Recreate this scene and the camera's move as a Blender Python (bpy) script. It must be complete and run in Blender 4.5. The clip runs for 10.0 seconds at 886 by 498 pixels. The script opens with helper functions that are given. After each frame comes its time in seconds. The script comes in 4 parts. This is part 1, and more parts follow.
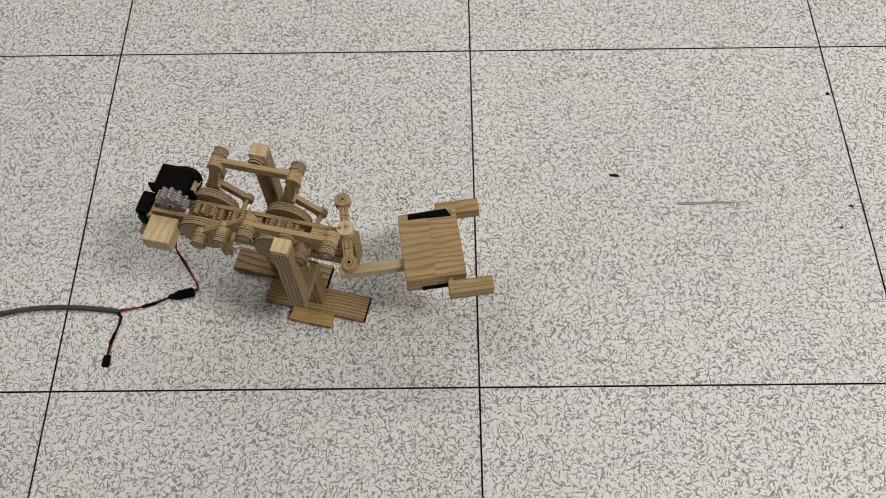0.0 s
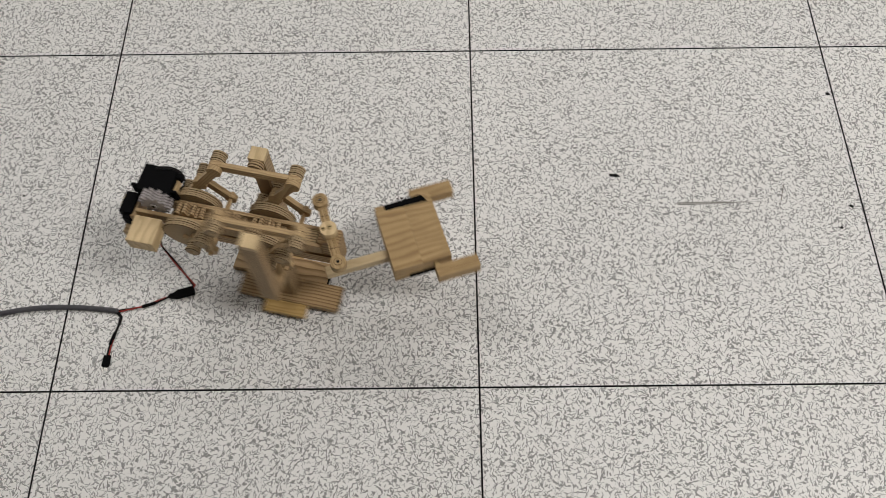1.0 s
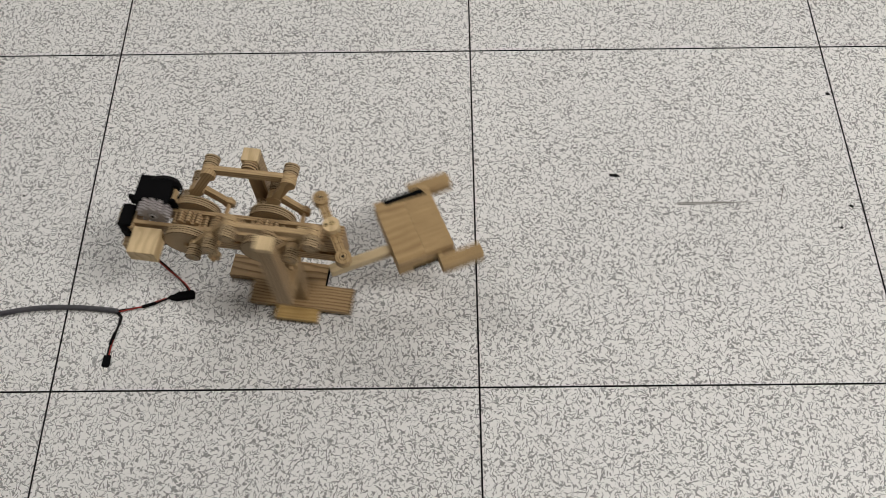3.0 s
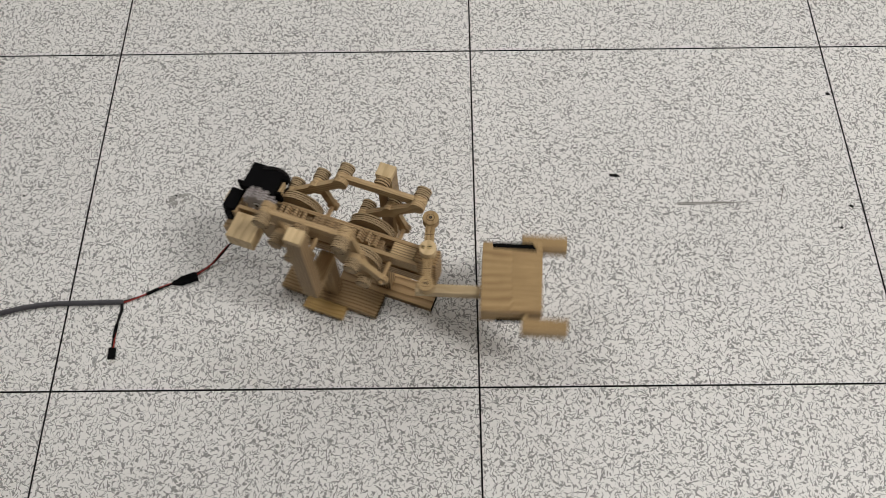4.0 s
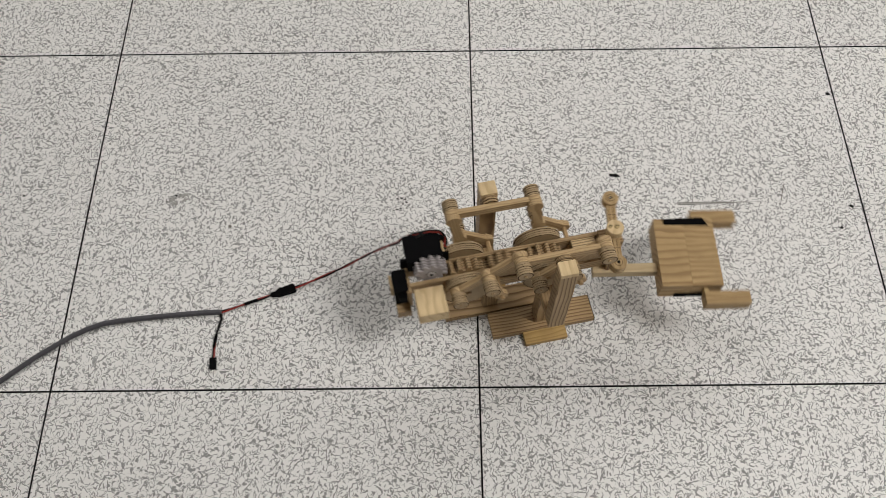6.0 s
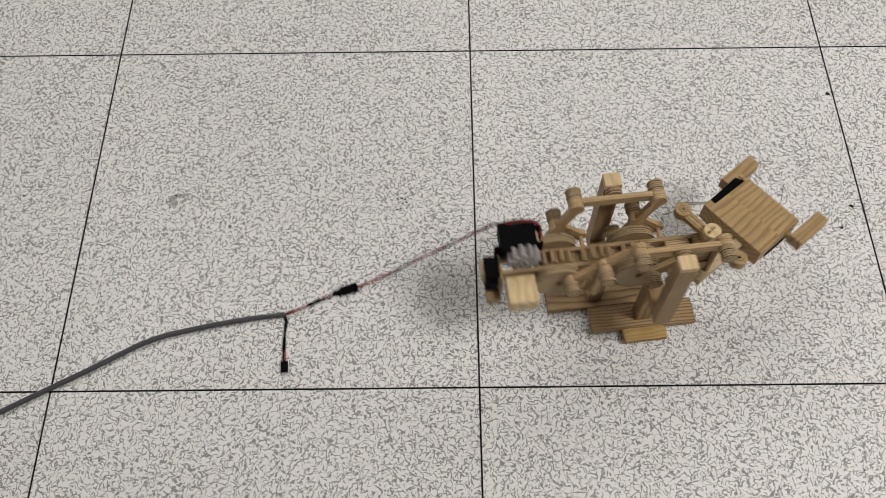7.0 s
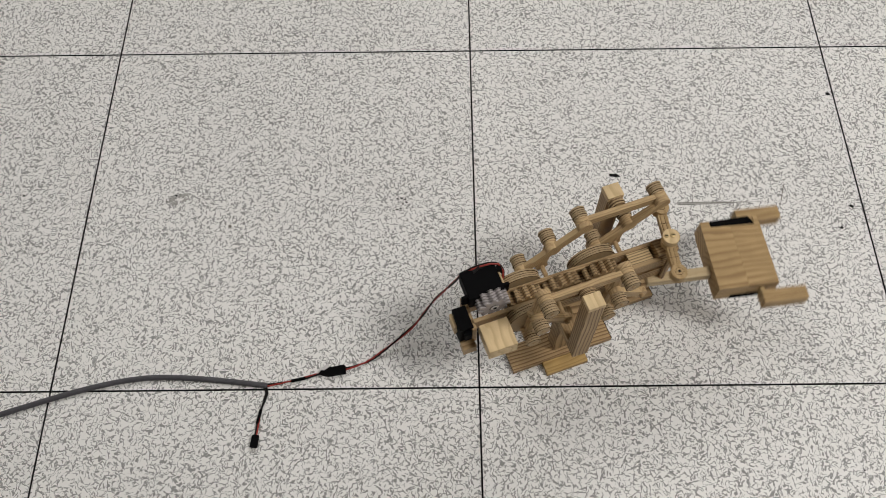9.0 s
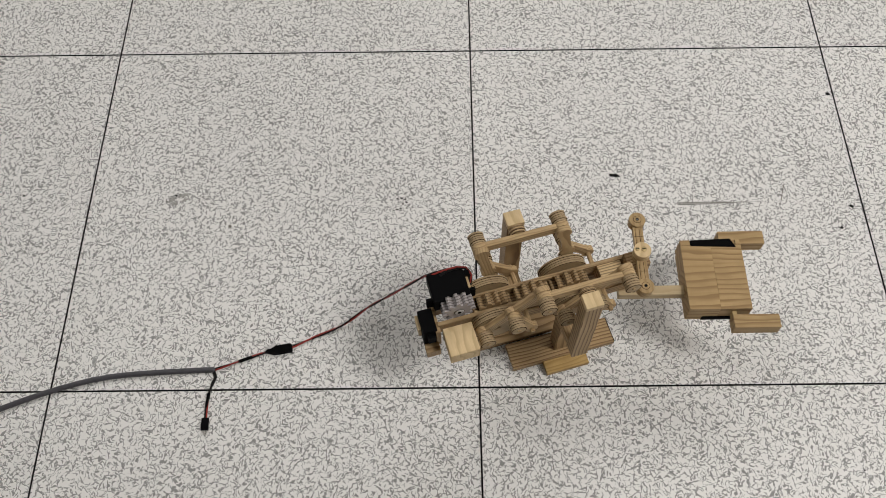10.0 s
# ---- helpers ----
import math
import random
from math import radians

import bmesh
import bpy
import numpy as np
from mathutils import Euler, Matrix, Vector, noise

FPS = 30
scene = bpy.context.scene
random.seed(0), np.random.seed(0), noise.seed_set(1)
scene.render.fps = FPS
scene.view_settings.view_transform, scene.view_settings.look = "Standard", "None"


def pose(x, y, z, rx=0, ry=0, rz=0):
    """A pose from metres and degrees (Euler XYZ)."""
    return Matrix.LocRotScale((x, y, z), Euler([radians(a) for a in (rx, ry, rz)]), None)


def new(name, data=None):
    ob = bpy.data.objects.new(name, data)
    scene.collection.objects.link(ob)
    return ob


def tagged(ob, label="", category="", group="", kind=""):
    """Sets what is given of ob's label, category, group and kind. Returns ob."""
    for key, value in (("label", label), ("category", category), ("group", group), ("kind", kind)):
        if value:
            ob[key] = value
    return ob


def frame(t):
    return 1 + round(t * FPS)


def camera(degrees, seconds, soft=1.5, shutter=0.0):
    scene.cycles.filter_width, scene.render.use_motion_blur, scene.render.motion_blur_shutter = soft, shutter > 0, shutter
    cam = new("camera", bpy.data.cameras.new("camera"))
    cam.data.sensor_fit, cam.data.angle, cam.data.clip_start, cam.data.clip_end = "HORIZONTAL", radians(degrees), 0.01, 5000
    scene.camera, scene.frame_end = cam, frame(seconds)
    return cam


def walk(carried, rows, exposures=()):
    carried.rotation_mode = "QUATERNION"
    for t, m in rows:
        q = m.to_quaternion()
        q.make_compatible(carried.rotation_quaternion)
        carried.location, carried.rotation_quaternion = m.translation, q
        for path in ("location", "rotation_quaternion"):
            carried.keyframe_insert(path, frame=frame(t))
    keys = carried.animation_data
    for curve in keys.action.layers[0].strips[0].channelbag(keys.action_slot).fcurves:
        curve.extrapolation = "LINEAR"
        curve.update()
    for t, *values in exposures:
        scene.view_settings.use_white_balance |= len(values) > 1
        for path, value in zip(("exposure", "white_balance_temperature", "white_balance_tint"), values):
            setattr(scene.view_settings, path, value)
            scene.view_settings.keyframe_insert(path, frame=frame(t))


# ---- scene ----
cam = camera(54.81, 10.0, soft=0.8, shutter=0.75)
EYE = pose(-0.0370, -0.3116, 0.9576, 27.253, 0.471, -0.438)
walk(cam, [(0.0, EYE), (10.0, EYE)], exposures=[(0.0, 0.0), (10.0, 0.0)])

# ---- light: even white office ceiling, soft from all sides ----
world = bpy.data.worlds.new("room_air")
scene.world = world
world.use_nodes = True
world.node_tree.nodes["Background"].inputs["Color"].default_value = (0.9, 0.95, 1.0, 1)
world.node_tree.nodes["Background"].inputs["Strength"].default_value = 0.0


def area(name, x, y, z, sx, sy, watts, color=(1.0, 0.971, 0.934)):
    data = bpy.data.lights.new(name, "AREA")
    data.shape, data.size, data.size_y, data.energy, data.color = "RECTANGLE", sx, sy, watts, color
    ob = new(name, data)
    ob.matrix_world = pose(x, y, z)
    return ob


CEIL = 2.6
PANELS = [(1.55, -0.45), (-1.65, 1.1), (0.2, 2.6), (2.0, 2.6), (-1.75, 2.6)]
POWERS = [49, 17, 13, 8, 3]
for (px, py), watts in zip(PANELS, POWERS):
    area("ceiling_lamp_light", px, py, CEIL - 0.03, 1.2, 0.6, watts)


# ---- materials ----
def shader(name, rough=0.5, metal=0.0, spec=0.5):
    mat = bpy.data.materials.new(name)
    mat.use_nodes = True
    tree = mat.node_tree
    bsdf = tree.nodes["Principled BSDF"]
    bsdf.inputs["Roughness"].default_value = rough
    bsdf.inputs["Metallic"].default_value = metal
    bsdf.inputs["Specular IOR Level"].default_value = spec
    return mat, tree, bsdf


def node(tree, kind, **values):
    n = tree.nodes.new(kind)
    for key, value in values.items():
        if key in n.inputs:
            n.inputs[key].default_value = value
    return n


def math_node(tree, op, a, b=None):
    n = tree.nodes.new("ShaderNodeMath")
    n.operation = op
    for i, v in enumerate((a, b)):
        if v is None:
            continue
        if isinstance(v, (int, float)):
            n.inputs[i].default_value = v
        else:
            tree.links.new(v, n.inputs[i])
    return n.outputs[0]


def ramp(tree, fac, stops):
    n = tree.nodes.new("ShaderNodeValToRGB")
    while len(n.color_ramp.elements) < len(stops):
        n.color_ramp.elements.new(0.5)
    for el, (pos, col) in zip(n.color_ramp.elements, stops):
        el.position, el.color = pos, (*col, 1)
    tree.links.new(fac, n.inputs[0])
    return n.outputs[0]


def mixed(tree, fac, a, b, blend="MIX"):
    n = tree.nodes.new("ShaderNodeMix")
    n.data_type, n.blend_type = "RGBA", blend
    if isinstance(fac, (int, float)):
        n.inputs[0].default_value = fac
    else:
        tree.links.new(fac, n.inputs[0])
    for i, v in ((6, a), (7, b)):
        if isinstance(v, tuple):
            n.inputs[i].default_value = (*v, 1)
        else:
            tree.links.new(v, n.inputs[i])
    return n.outputs[2]


def coords(tree, scale, shift=True):
    tc = tree.nodes.new("ShaderNodeTexCoord")
    mp = node(tree, "ShaderNodeMapping", Scale=scale)
    if shift:
        info = tree.nodes.new("ShaderNodeObjectInfo")
        mul = tree.nodes.new("ShaderNodeVectorMath")
        mul.operation = "MULTIPLY_ADD"
        tree.links.new(info.outputs["Random"], mul.inputs[0])
        mul.inputs[1].default_value = (0.37, 0.71, 0.53)
        tree.links.new(tc.outputs["Object"], mul.inputs[2])
        tree.links.new(mul.outputs[0], mp.inputs[0])
    else:
        tree.links.new(tc.outputs["Object"], mp.inputs[0])
    return mp.outputs[0]


def bumped(tree, bsdf, height, strength, dist=0.0005):
    b = node(tree, "ShaderNodeBump", Strength=strength, Distance=dist)
    tree.links.new(height, b.inputs["Height"])
    tree.links.new(b.outputs[0], bsdf.inputs["Normal"])


TONE = (0.99, 0.935, 0.815)  # warmth of the untreated wood


def toned(c):
    return tuple(v * k for v, k in zip(c, TONE))


def wood(name, light, dark, axis=0, streak=0.5, ring=4.0, rough=0.55, pith=(31.0, -46.0), wander=0.011):
    """Softwood: growth rings round a pith outside the piece, fibre along one axis, faint stains."""
    mat, tree, bsdf = shader(name, rough, spec=0.3)
    light, dark = toned(light), toned(dark)
    stretch = [1.0, 1.0, 1.0]
    stretch[axis] = 0.05
    place = coords(tree, (1, 1, 1))
    sep = tree.nodes.new("ShaderNodeSeparateXYZ")
    tree.links.new(place, sep.inputs[0])
    warp = node(tree, "ShaderNodeTexNoise", Scale=1.0, Detail=2.0)
    bend = [s * 45 for s in stretch]
    bend[axis] = 14
    tree.links.new(coords(tree, tuple(bend)), warp.inputs["Vector"])
    across = [sep.outputs[k] for k in range(3) if k != axis]
    a = math_node(tree, "WRAP", math_node(tree, "ADD", across[0], pith[0] / 1000), 0.12)
    b = math_node(tree, "WRAP", math_node(tree, "ADD", across[1], pith[1] / 1000), 0.12)
    for k in (a, b):
        k.node.inputs[2].default_value = -0.12
    r = math_node(tree, "SQRT", math_node(tree, "ADD", math_node(tree, "MULTIPLY", a, a), math_node(tree, "MULTIPLY", b, b)))
    r = math_node(tree, "ADD", r, math_node(tree, "MULTIPLY", warp.outputs[0], wander))
    saw = math_node(tree, "FRACT", math_node(tree, "MULTIPLY", r, 1000.0 / ring))
    late = ramp(tree, saw, [(0.0, (0.05, 0.05, 0.05)), (0.45, (0.1, 0.1, 0.1)), (0.8, (0.9, 0.9, 0.9)), (0.92, (1, 1, 1)), (1.0, (0.1, 0.1, 0.1))])
    fibre = node(tree, "ShaderNodeTexNoise", Scale=1.0, Detail=2.0)
    tree.links.new(coords(tree, tuple(s * 900 for s in stretch)), fibre.inputs["Vector"])
    stain = node(tree, "ShaderNodeTexNoise", Scale=1.0, Detail=3.0)
    tree.links.new(coords(tree, (40, 40, 40)), stain.inputs["Vector"])
    uneven = math_node(tree, "MULTIPLY", math_node(tree, "ADD", stain.outputs[0], 0.35), streak)
    base = mixed(tree, math_node(tree, "MULTIPLY", late, uneven), light, dark)
    base = mixed(tree, math_node(tree, "MULTIPLY", fibre.outputs[0], 0.3), base, tuple(v * 0.75 for v in dark))
    soft = ramp(tree, stain.outputs[0], [(0.3, (0.84, 0.82, 0.79)), (0.7, (1.05, 1.05, 1.04))])
    base = mixed(tree, 1.0, base, soft, "MULTIPLY")
    tree.links.new(base, bsdf.inputs["Base Color"])
    h = math_node(tree, "SUBTRACT", fibre.outputs[0], late)
    bumped(tree, bsdf, h, 0.3, 0.0003)
    return mat


def layered(name, light, dark, axis=1, pitch=0.0031, rough=0.6, seams=0.85):
    """Laser-cut sheet stacked in layers: darker burnt seams between the sheets."""
    mat, tree, bsdf = shader(name, rough, spec=0.3)
    if name != "gear_grey":
        light, dark = toned(light), toned(dark)
    tc = tree.nodes.new("ShaderNodeTexCoord")
    sep = tree.nodes.new("ShaderNodeSeparateXYZ")
    tree.links.new(tc.outputs["Object"], sep.inputs[0])
    wobble = node(tree, "ShaderNodeTexNoise", Scale=60.0, Detail=2.0)
    tree.links.new(coords(tree, (1, 1, 1)), wobble.inputs["Vector"])
    along = math_node(tree, "MULTIPLY", sep.outputs[axis], 1.0 / pitch)
    along = math_node(tree, "ADD", along, math_node(tree, "MULTIPLY", wobble.outputs[0], 0.3))
    saw = math_node(tree, "FRACT", along)
    seam = ramp(tree, saw, [(0.0, (0.1, 0.09, 0.08)), (0.2, (1, 1, 1)), (0.62, (0.9, 0.9, 0.9)), (0.8, (0.6, 0.56, 0.52)), (1.0, (0.1, 0.09, 0.08))])
    c2 = coords(tree, (420, 60, 420))
    n2 = node(tree, "ShaderNodeTexNoise", Scale=1.0, Detail=2.0)
    tree.links.new(c2, n2.inputs["Vector"])
    base = mixed(tree, math_node(tree, "MULTIPLY", n2.outputs[0], 0.7), light, dark)
    # seams only where the surface runs along the stack
    seps = tree.nodes.new("ShaderNodeSeparateXYZ")
    tc2 = tree.nodes.new("ShaderNodeTexCoord")
    tree.links.new(tc2.outputs["Normal"], seps.inputs[0])
    flat = math_node(tree, "POWER", math_node(tree, "ABSOLUTE", seps.outputs[axis]), 2.0)
    seamed = mixed(tree, seams, base, seam, "MULTIPLY")
    base = mixed(tree, flat, seamed, base)
    tree.links.new(base, bsdf.inputs["Base Color"])
    bumped(tree, bsdf, n2.outputs[0], 0.25, 0.0003)
    return mat


def plain(name, color, rough=0.5, metal=0.0, vary=0.12, scale=180.0, spec=0.4):
    mat, tree, bsdf = shader(name, rough, metal, spec)
    n = node(tree, "ShaderNodeTexNoise", Scale=scale, Detail=3.0)
    tree.links.new(coords(tree, (1, 1, 1)), n.inputs["Vector"])
    col = ramp(tree, n.outputs[0], [(0.3, tuple(c * (1 - vary) for c in color)), (0.7, tuple(min(1, c * (1 + vary)) for c in color))])
    tree.links.new(col, bsdf.inputs["Base Color"])
    bumped(tree, bsdf, n.outputs[0], 0.12, 0.0002)
    return mat


def floor_laminate():
    """Off-white laminate with short grey fibres scattered in all directions, worn and faintly soiled."""
    mat, tree, bsdf = shader("fleck_laminate", 0.42, spec=0.4)

    def vec(op, a, b=None, scale=None):
        n = tree.nodes.new("ShaderNodeVectorMath")
        n.operation = op
        for i, v in enumerate((a, b)):
            if isinstance(v, tuple):
                n.inputs[i].default_value = v
            elif v is not None:
                tree.links.new(v, n.inputs[i])
        if scale is not None:
            n.inputs["Scale"].default_value = scale
        return n.outputs[0]

    place = coords(tree, (1, 1, 1))
    wave = node(tree, "ShaderNodeTexNoise", Scale=170.0, Detail=1.5)
    tree.links.new(place, wave.inputs["Vector"])
    bent = vec("ADD", place, vec("SCALE", vec("SUBTRACT", wave.outputs["Color"], (0.5, 0.5, 0.5)), scale=0.0075))

    clump = node(tree, "ShaderNodeTexNoise", Scale=42.0, Detail=1.0)
    tree.links.new(place, clump.inputs["Vector"])
    dense = ramp(tree, clump.outputs[0], [(0.32, (0.74, 0.74, 0.74)), (0.68, (1.22, 1.22, 1.22))])

    def fibres(cell, length, width, seed):
        """One tapered stroke in each cell of an uneven grid, turned, bent and sized at random."""
        at = vec("ADD", bent, (seed, seed * 1.7, 0.0))
        v = node(tree, "ShaderNodeTexVoronoi", Scale=1.0 / cell, Randomness=1.0)
        v.voronoi_dimensions = "2D"
        tree.links.new(at, v.inputs["Vector"])
        own = tree.nodes.new("ShaderNodeSeparateXYZ")
        tree.links.new(v.outputs["Color"], own.inputs[0])
        turn = node(tree, "ShaderNodeVectorRotate")
        turn.rotation_type = "Z_AXIS"
        tree.links.new(vec("SUBTRACT", at, v.outputs["Position"]), turn.inputs["Vector"])
        tree.links.new(math_node(tree, "MULTIPLY", own.outputs[0], 6.283), turn.inputs["Angle"])
        local = tree.nodes.new("ShaderNodeSeparateXYZ")
        tree.links.new(turn.outputs[0], local.inputs[0])
        half = math_node(tree, "MULTIPLY", math_node(tree, "ADD", own.outputs[1], 0.35), length)
        thick = math_node(tree, "MULTIPLY", math_node(tree, "ADD", own.outputs[2], 0.5), width)
        thick = math_node(tree, "MULTIPLY", thick, dense)
        u = math_node(tree, "DIVIDE", local.outputs[0], half)
        w = math_node(tree, "DIVIDE", math_node(tree, "ABSOLUTE", local.outputs[1]), thick)
        inside = math_node(tree, "SUBTRACT", 1.0, math_node(tree, "ADD", w, math_node(tree, "MULTIPLY", u, u)))
        return ramp(tree, math_node(tree, "MULTIPLY", inside, 3.2), [(0.0, (0, 0, 0)), (0.8, (1, 1, 1))])

    n = node(tree, "ShaderNodeTexNoise", Scale=3.0, Detail=4.0)
    tree.links.new(place, n.inputs["Vector"])
    base = ramp(tree, n.outputs[0], [(0.3, (0.805, 0.79, 0.77)), (0.7, (0.85, 0.835, 0.815))])
    for cell, length, width, seed, tone in ((0.0074, 0.0048, 0.00055, 0.13, 0.44), (0.0084, 0.0056, 0.00063, 0.71, 0.34), (0.0076, 0.0050, 0.00060, 1.37, 0.30), (0.0094, 0.0062, 0.00070, 2.11, 0.26), (0.0078, 0.0022, 0.0010, 3.3, 0.28)):
        base = mixed(tree, fibres(cell, length, width, seed), base, (tone, tone * 0.985, tone * 0.955))
    tree.links.new(base, bsdf.inputs["Base Color"])
    g = node(tree, "ShaderNodeTexNoise", Scale=9.0, Detail=5.0)
    tree.links.new(place, g.inputs["Vector"])
    rr = ramp(tree, g.outputs[0], [(0.3, (0.36, 0.36, 0.36)), (0.7, (0.5, 0.5, 0.5))])
    tree.links.new(rr, bsdf.inputs["Roughness"])
    return mat


LAMINATE = floor_laminate()
JOINT = plain("joint_black", (0.006, 0.006, 0.007), 0.6)
WALL = plain("wall_paint", (0.24, 0.235, 0.23), 0.8, vary=0.03, scale=6)
CEILING = plain("ceiling_tile", (0.45, 0.45, 0.44), 0.9, vary=0.05, scale=300)
LAMP, lamp_tree, lamp_bsdf = shader("lamp_diffuser", 0.4)
lamp_bsdf.inputs["Base Color"].default_value = (0.9, 0.9, 0.9, 1)
lamp_bsdf.inputs["Emission Color"].default_value = (1.0, 0.971, 0.934, 1)
lamp_bsdf.inputs["Emission Strength"].default_value = 1.2
PINE_X = wood("pine_along", (0.521, 0.381, 0.228), (0.185, 0.110, 0.052), 0, 1.1, 3.4, wander=0.006)
PINE_Y = wood("pine_across", (0.558, 0.419, 0.260), (0.298, 0.195, 0.102), 1, 0.8, 3.2)
PINE_Z = wood("pine_upright", (0.521, 0.391, 0.246), (0.190, 0.122, 0.070), 2, 1.15, 2.7, wander=0.004)
PALE_X = wood("pale_strip", (0.512, 0.386, 0.242), (0.265, 0.172, 0.090), 0, 0.95, 2.6, wander=0.007)
PALE_LINK = wood("pale_link", (0.60, 0.46, 0.29), (0.33, 0.22, 0.12), 0, 0.8, 2.8, wander=0.008)
PALE_BLOCK = wood("pale_block", (0.80, 0.66, 0.45), (0.42, 0.28, 0.145), 1, 0.5, 9.0, wander=0.03)
HEAD_WOOD = wood("head_pine", (0.515, 0.380, 0.215), (0.235, 0.145, 0.068), 0, 0.8, 6.5, pith=(12.0, -75.0))
NECK = wood("neck_wood", (0.62, 0.52, 0.37), (0.44, 0.335, 0.21), 0, 0.5, 6.0)
YELLOW = wood("yellow_pine", (0.56, 0.40, 0.18), (0.36, 0.23, 0.085), 0, 0.8, 5.0)
PLY = layered("ply_layers", (0.50, 0.375, 0.235), (0.33, 0.225, 0.13))
PLY_GREY = layered("ply_layers_grey", (0.446, 0.349, 0.233), (0.298, 0.219, 0.135), seams=0.15)
BURNT = plain("burnt_edge", (0.075, 0.044, 0.022), 0.75, vary=0.3, spec=0.1)
ARM_WOOD = wood("arm_ply", (0.50, 0.375, 0.22), (0.30, 0.20, 0.105), 1, 0.7, 4.5)
PLY_PALE = layered("ply_layers_pale", (0.64, 0.50, 0.32), (0.50, 0.37, 0.22))
GEAR_GREY = layered("gear_grey", (0.47, 0.435, 0.435), (0.36, 0.325, 0.32))
BLACK = plain("servo_black", (0.0025, 0.0025, 0.003), 0.65, spec=0.06)
MATT_BLACK = plain("matt_black", (0.003, 0.003, 0.0032), 0.85, spec=0.06)
CABLE = plain("cable_grey", (0.075, 0.072, 0.08), 0.5)
RED = plain("wire_red", (0.30, 0.028, 0.02), 0.45)
DARKWIRE = plain("wire_black", (0.008, 0.007, 0.007), 0.5, spec=0.2)
STEEL = plain("screw_steel", (0.55, 0.53, 0.5), 0.3, 1.0)
BRASS = plain("screw_brass", (0.5, 0.38, 0.2), 0.5, 1.0)
THREAD = plain("thread_white", (0.8, 0.8, 0.78), 0.6)
SMUDGE = plain("smudge_grey", (0.36, 0.35, 0.33), 0.7, vary=0.3, scale=600)
SCUFF = plain("scuff_dark", (0.16, 0.15, 0.13), 0.7, vary=0.3, scale=600)
# Black for specks and scraps, and for the painted shade of holes and slots.
HOLE_AND_SPECK_BLACK = plain("hole_and_speck_black", (0.01, 0.01, 0.01), 0.8, spec=0.1)
HORN_AND_SHEEN = plain("horn_plastic_and_sheen", (0.62, 0.60, 0.60), 0.4)


# ---- mesh helpers; all lengths in millimetres ----
def box(bm, x0, x1, y0, y1, z0, z1, bevel=0.6):
    vs = [bm.verts.new((x, y, z)) for x in (x0, x1) for y in (y0, y1) for z in (z0, z1)]
    fs = [bm.faces.new([vs[i] for i in q]) for q in ((0, 1, 3, 2), (4, 6, 7, 5), (0, 4, 5, 1), (2, 3, 7, 6), (0, 2, 6, 4), (1, 5, 7, 3))]
    if bevel:
        edges = list({e for f in fs for e in f.edges})
        bmesh.ops.bevel(bm, geom=edges, offset=bevel, segments=2, profile=0.6, affect="EDGES")


def lathe(bm, profile, axis, at, seg=36):
    """A closed round body: profile of (height, radius) along the axis through the point at."""
    rings = []
    for h, r in profile:
        ring = []
        for i in range(seg):
            a = 2 * math.pi * i / seg
            p = [r * math.cos(a), r * math.sin(a), h]
            v = (p[2], p[0], p[1]) if axis == 0 else (p[0], p[2], p[1]) if axis == 1 else tuple(p)
            ring.append(bm.verts.new([c + d for c, d in zip(v, at)]))
        rings.append(ring)
    for a, b in zip(rings, rings[1:]):
        for i in range(seg):
            bm.faces.new((a[i], a[(i + 1) % seg], b[(i + 1) % seg], b[i]))
    bm.faces.new(rings[0])
    bm.faces.new(list(reversed(rings[-1])))


def rod(bm, axis, at, h0, h1, r, seg=20, edge=0.5):
    lathe(bm, [(h0, r - edge), (h0 + edge, r), (h1 - edge, r), (h1, r - edge)], axis, at, seg)


def stack(bm, axis, at, h0, h1, r, count):
    """Washers pressed together, a fine scorched groove between each two (second material)."""
    step, prof = (h1 - h0) / count, []
    for i in range(count):
        a, b = h0 + i * step, h0 + (i + 1) * step
        k = r + 0.3 * math.sin(i * 2.4 + h0)
        prof += [(a + 0.05, k - 1.1), (a + 0.24, k - 0.1), (a + 0.5, k), (b - 0.5, k), (b - 0.24, k - 0.1), (b - 0.05, k - 1.1)]
    done = len(bm.faces)
    lathe(bm, prof, axis, at)
    bm.faces.ensure_lookup_table()
    for i in range(len(prof) - 1):
        if i % 6 in (0, 4, 5):
            for f in bm.faces[done + 36 * i:done + 36 * (i + 1)]:
                f.material_index = 1


def outline(bm, pts, axis, h0, h1):
    """A flat outline given thickness along an axis (1 or 2)."""
    put = (lambda p, h: (p[0], h, p[1])) if axis == 1 else (lambda p, h: (p[0], p[1], h))
    lo, hi = [bm.verts.new(put(p, h0)) for p in pts], [bm.verts.new(put(p, h1)) for p in pts]
    bm.faces.new(lo)
    bm.faces.new(list(reversed(hi)))
    n = len(pts)
    for i in range(n):
        bm.faces.new((lo[i], lo[(i + 1) % n], hi[(i + 1) % n], hi[i]))


def bone(bm, p, q, axis, h0, h1, half, r):
    """A link: straight bar with round eyes at both ends."""
    a = math.atan2(q[1] - p[1], q[0] - p[0])
    length = math.dist(p, q)
    pts, open_a = [], math.asin(min(0.98, half / r))
    for centre, start in ((length, math.pi + open_a), (0.0, open_a)):
        for i in range(25):
            b = start + (2 * math.pi - 2 * open_a) * i / 24
            pts.append((centre + r * math.cos(b), r * math.sin(b)))
    pts = [(p[0] + x * math.cos(a) - y * math.sin(a), p[1] + x * math.sin(a) + y * math.cos(a)) for x, y in pts]
    outline(bm, pts, axis, h0, h1)


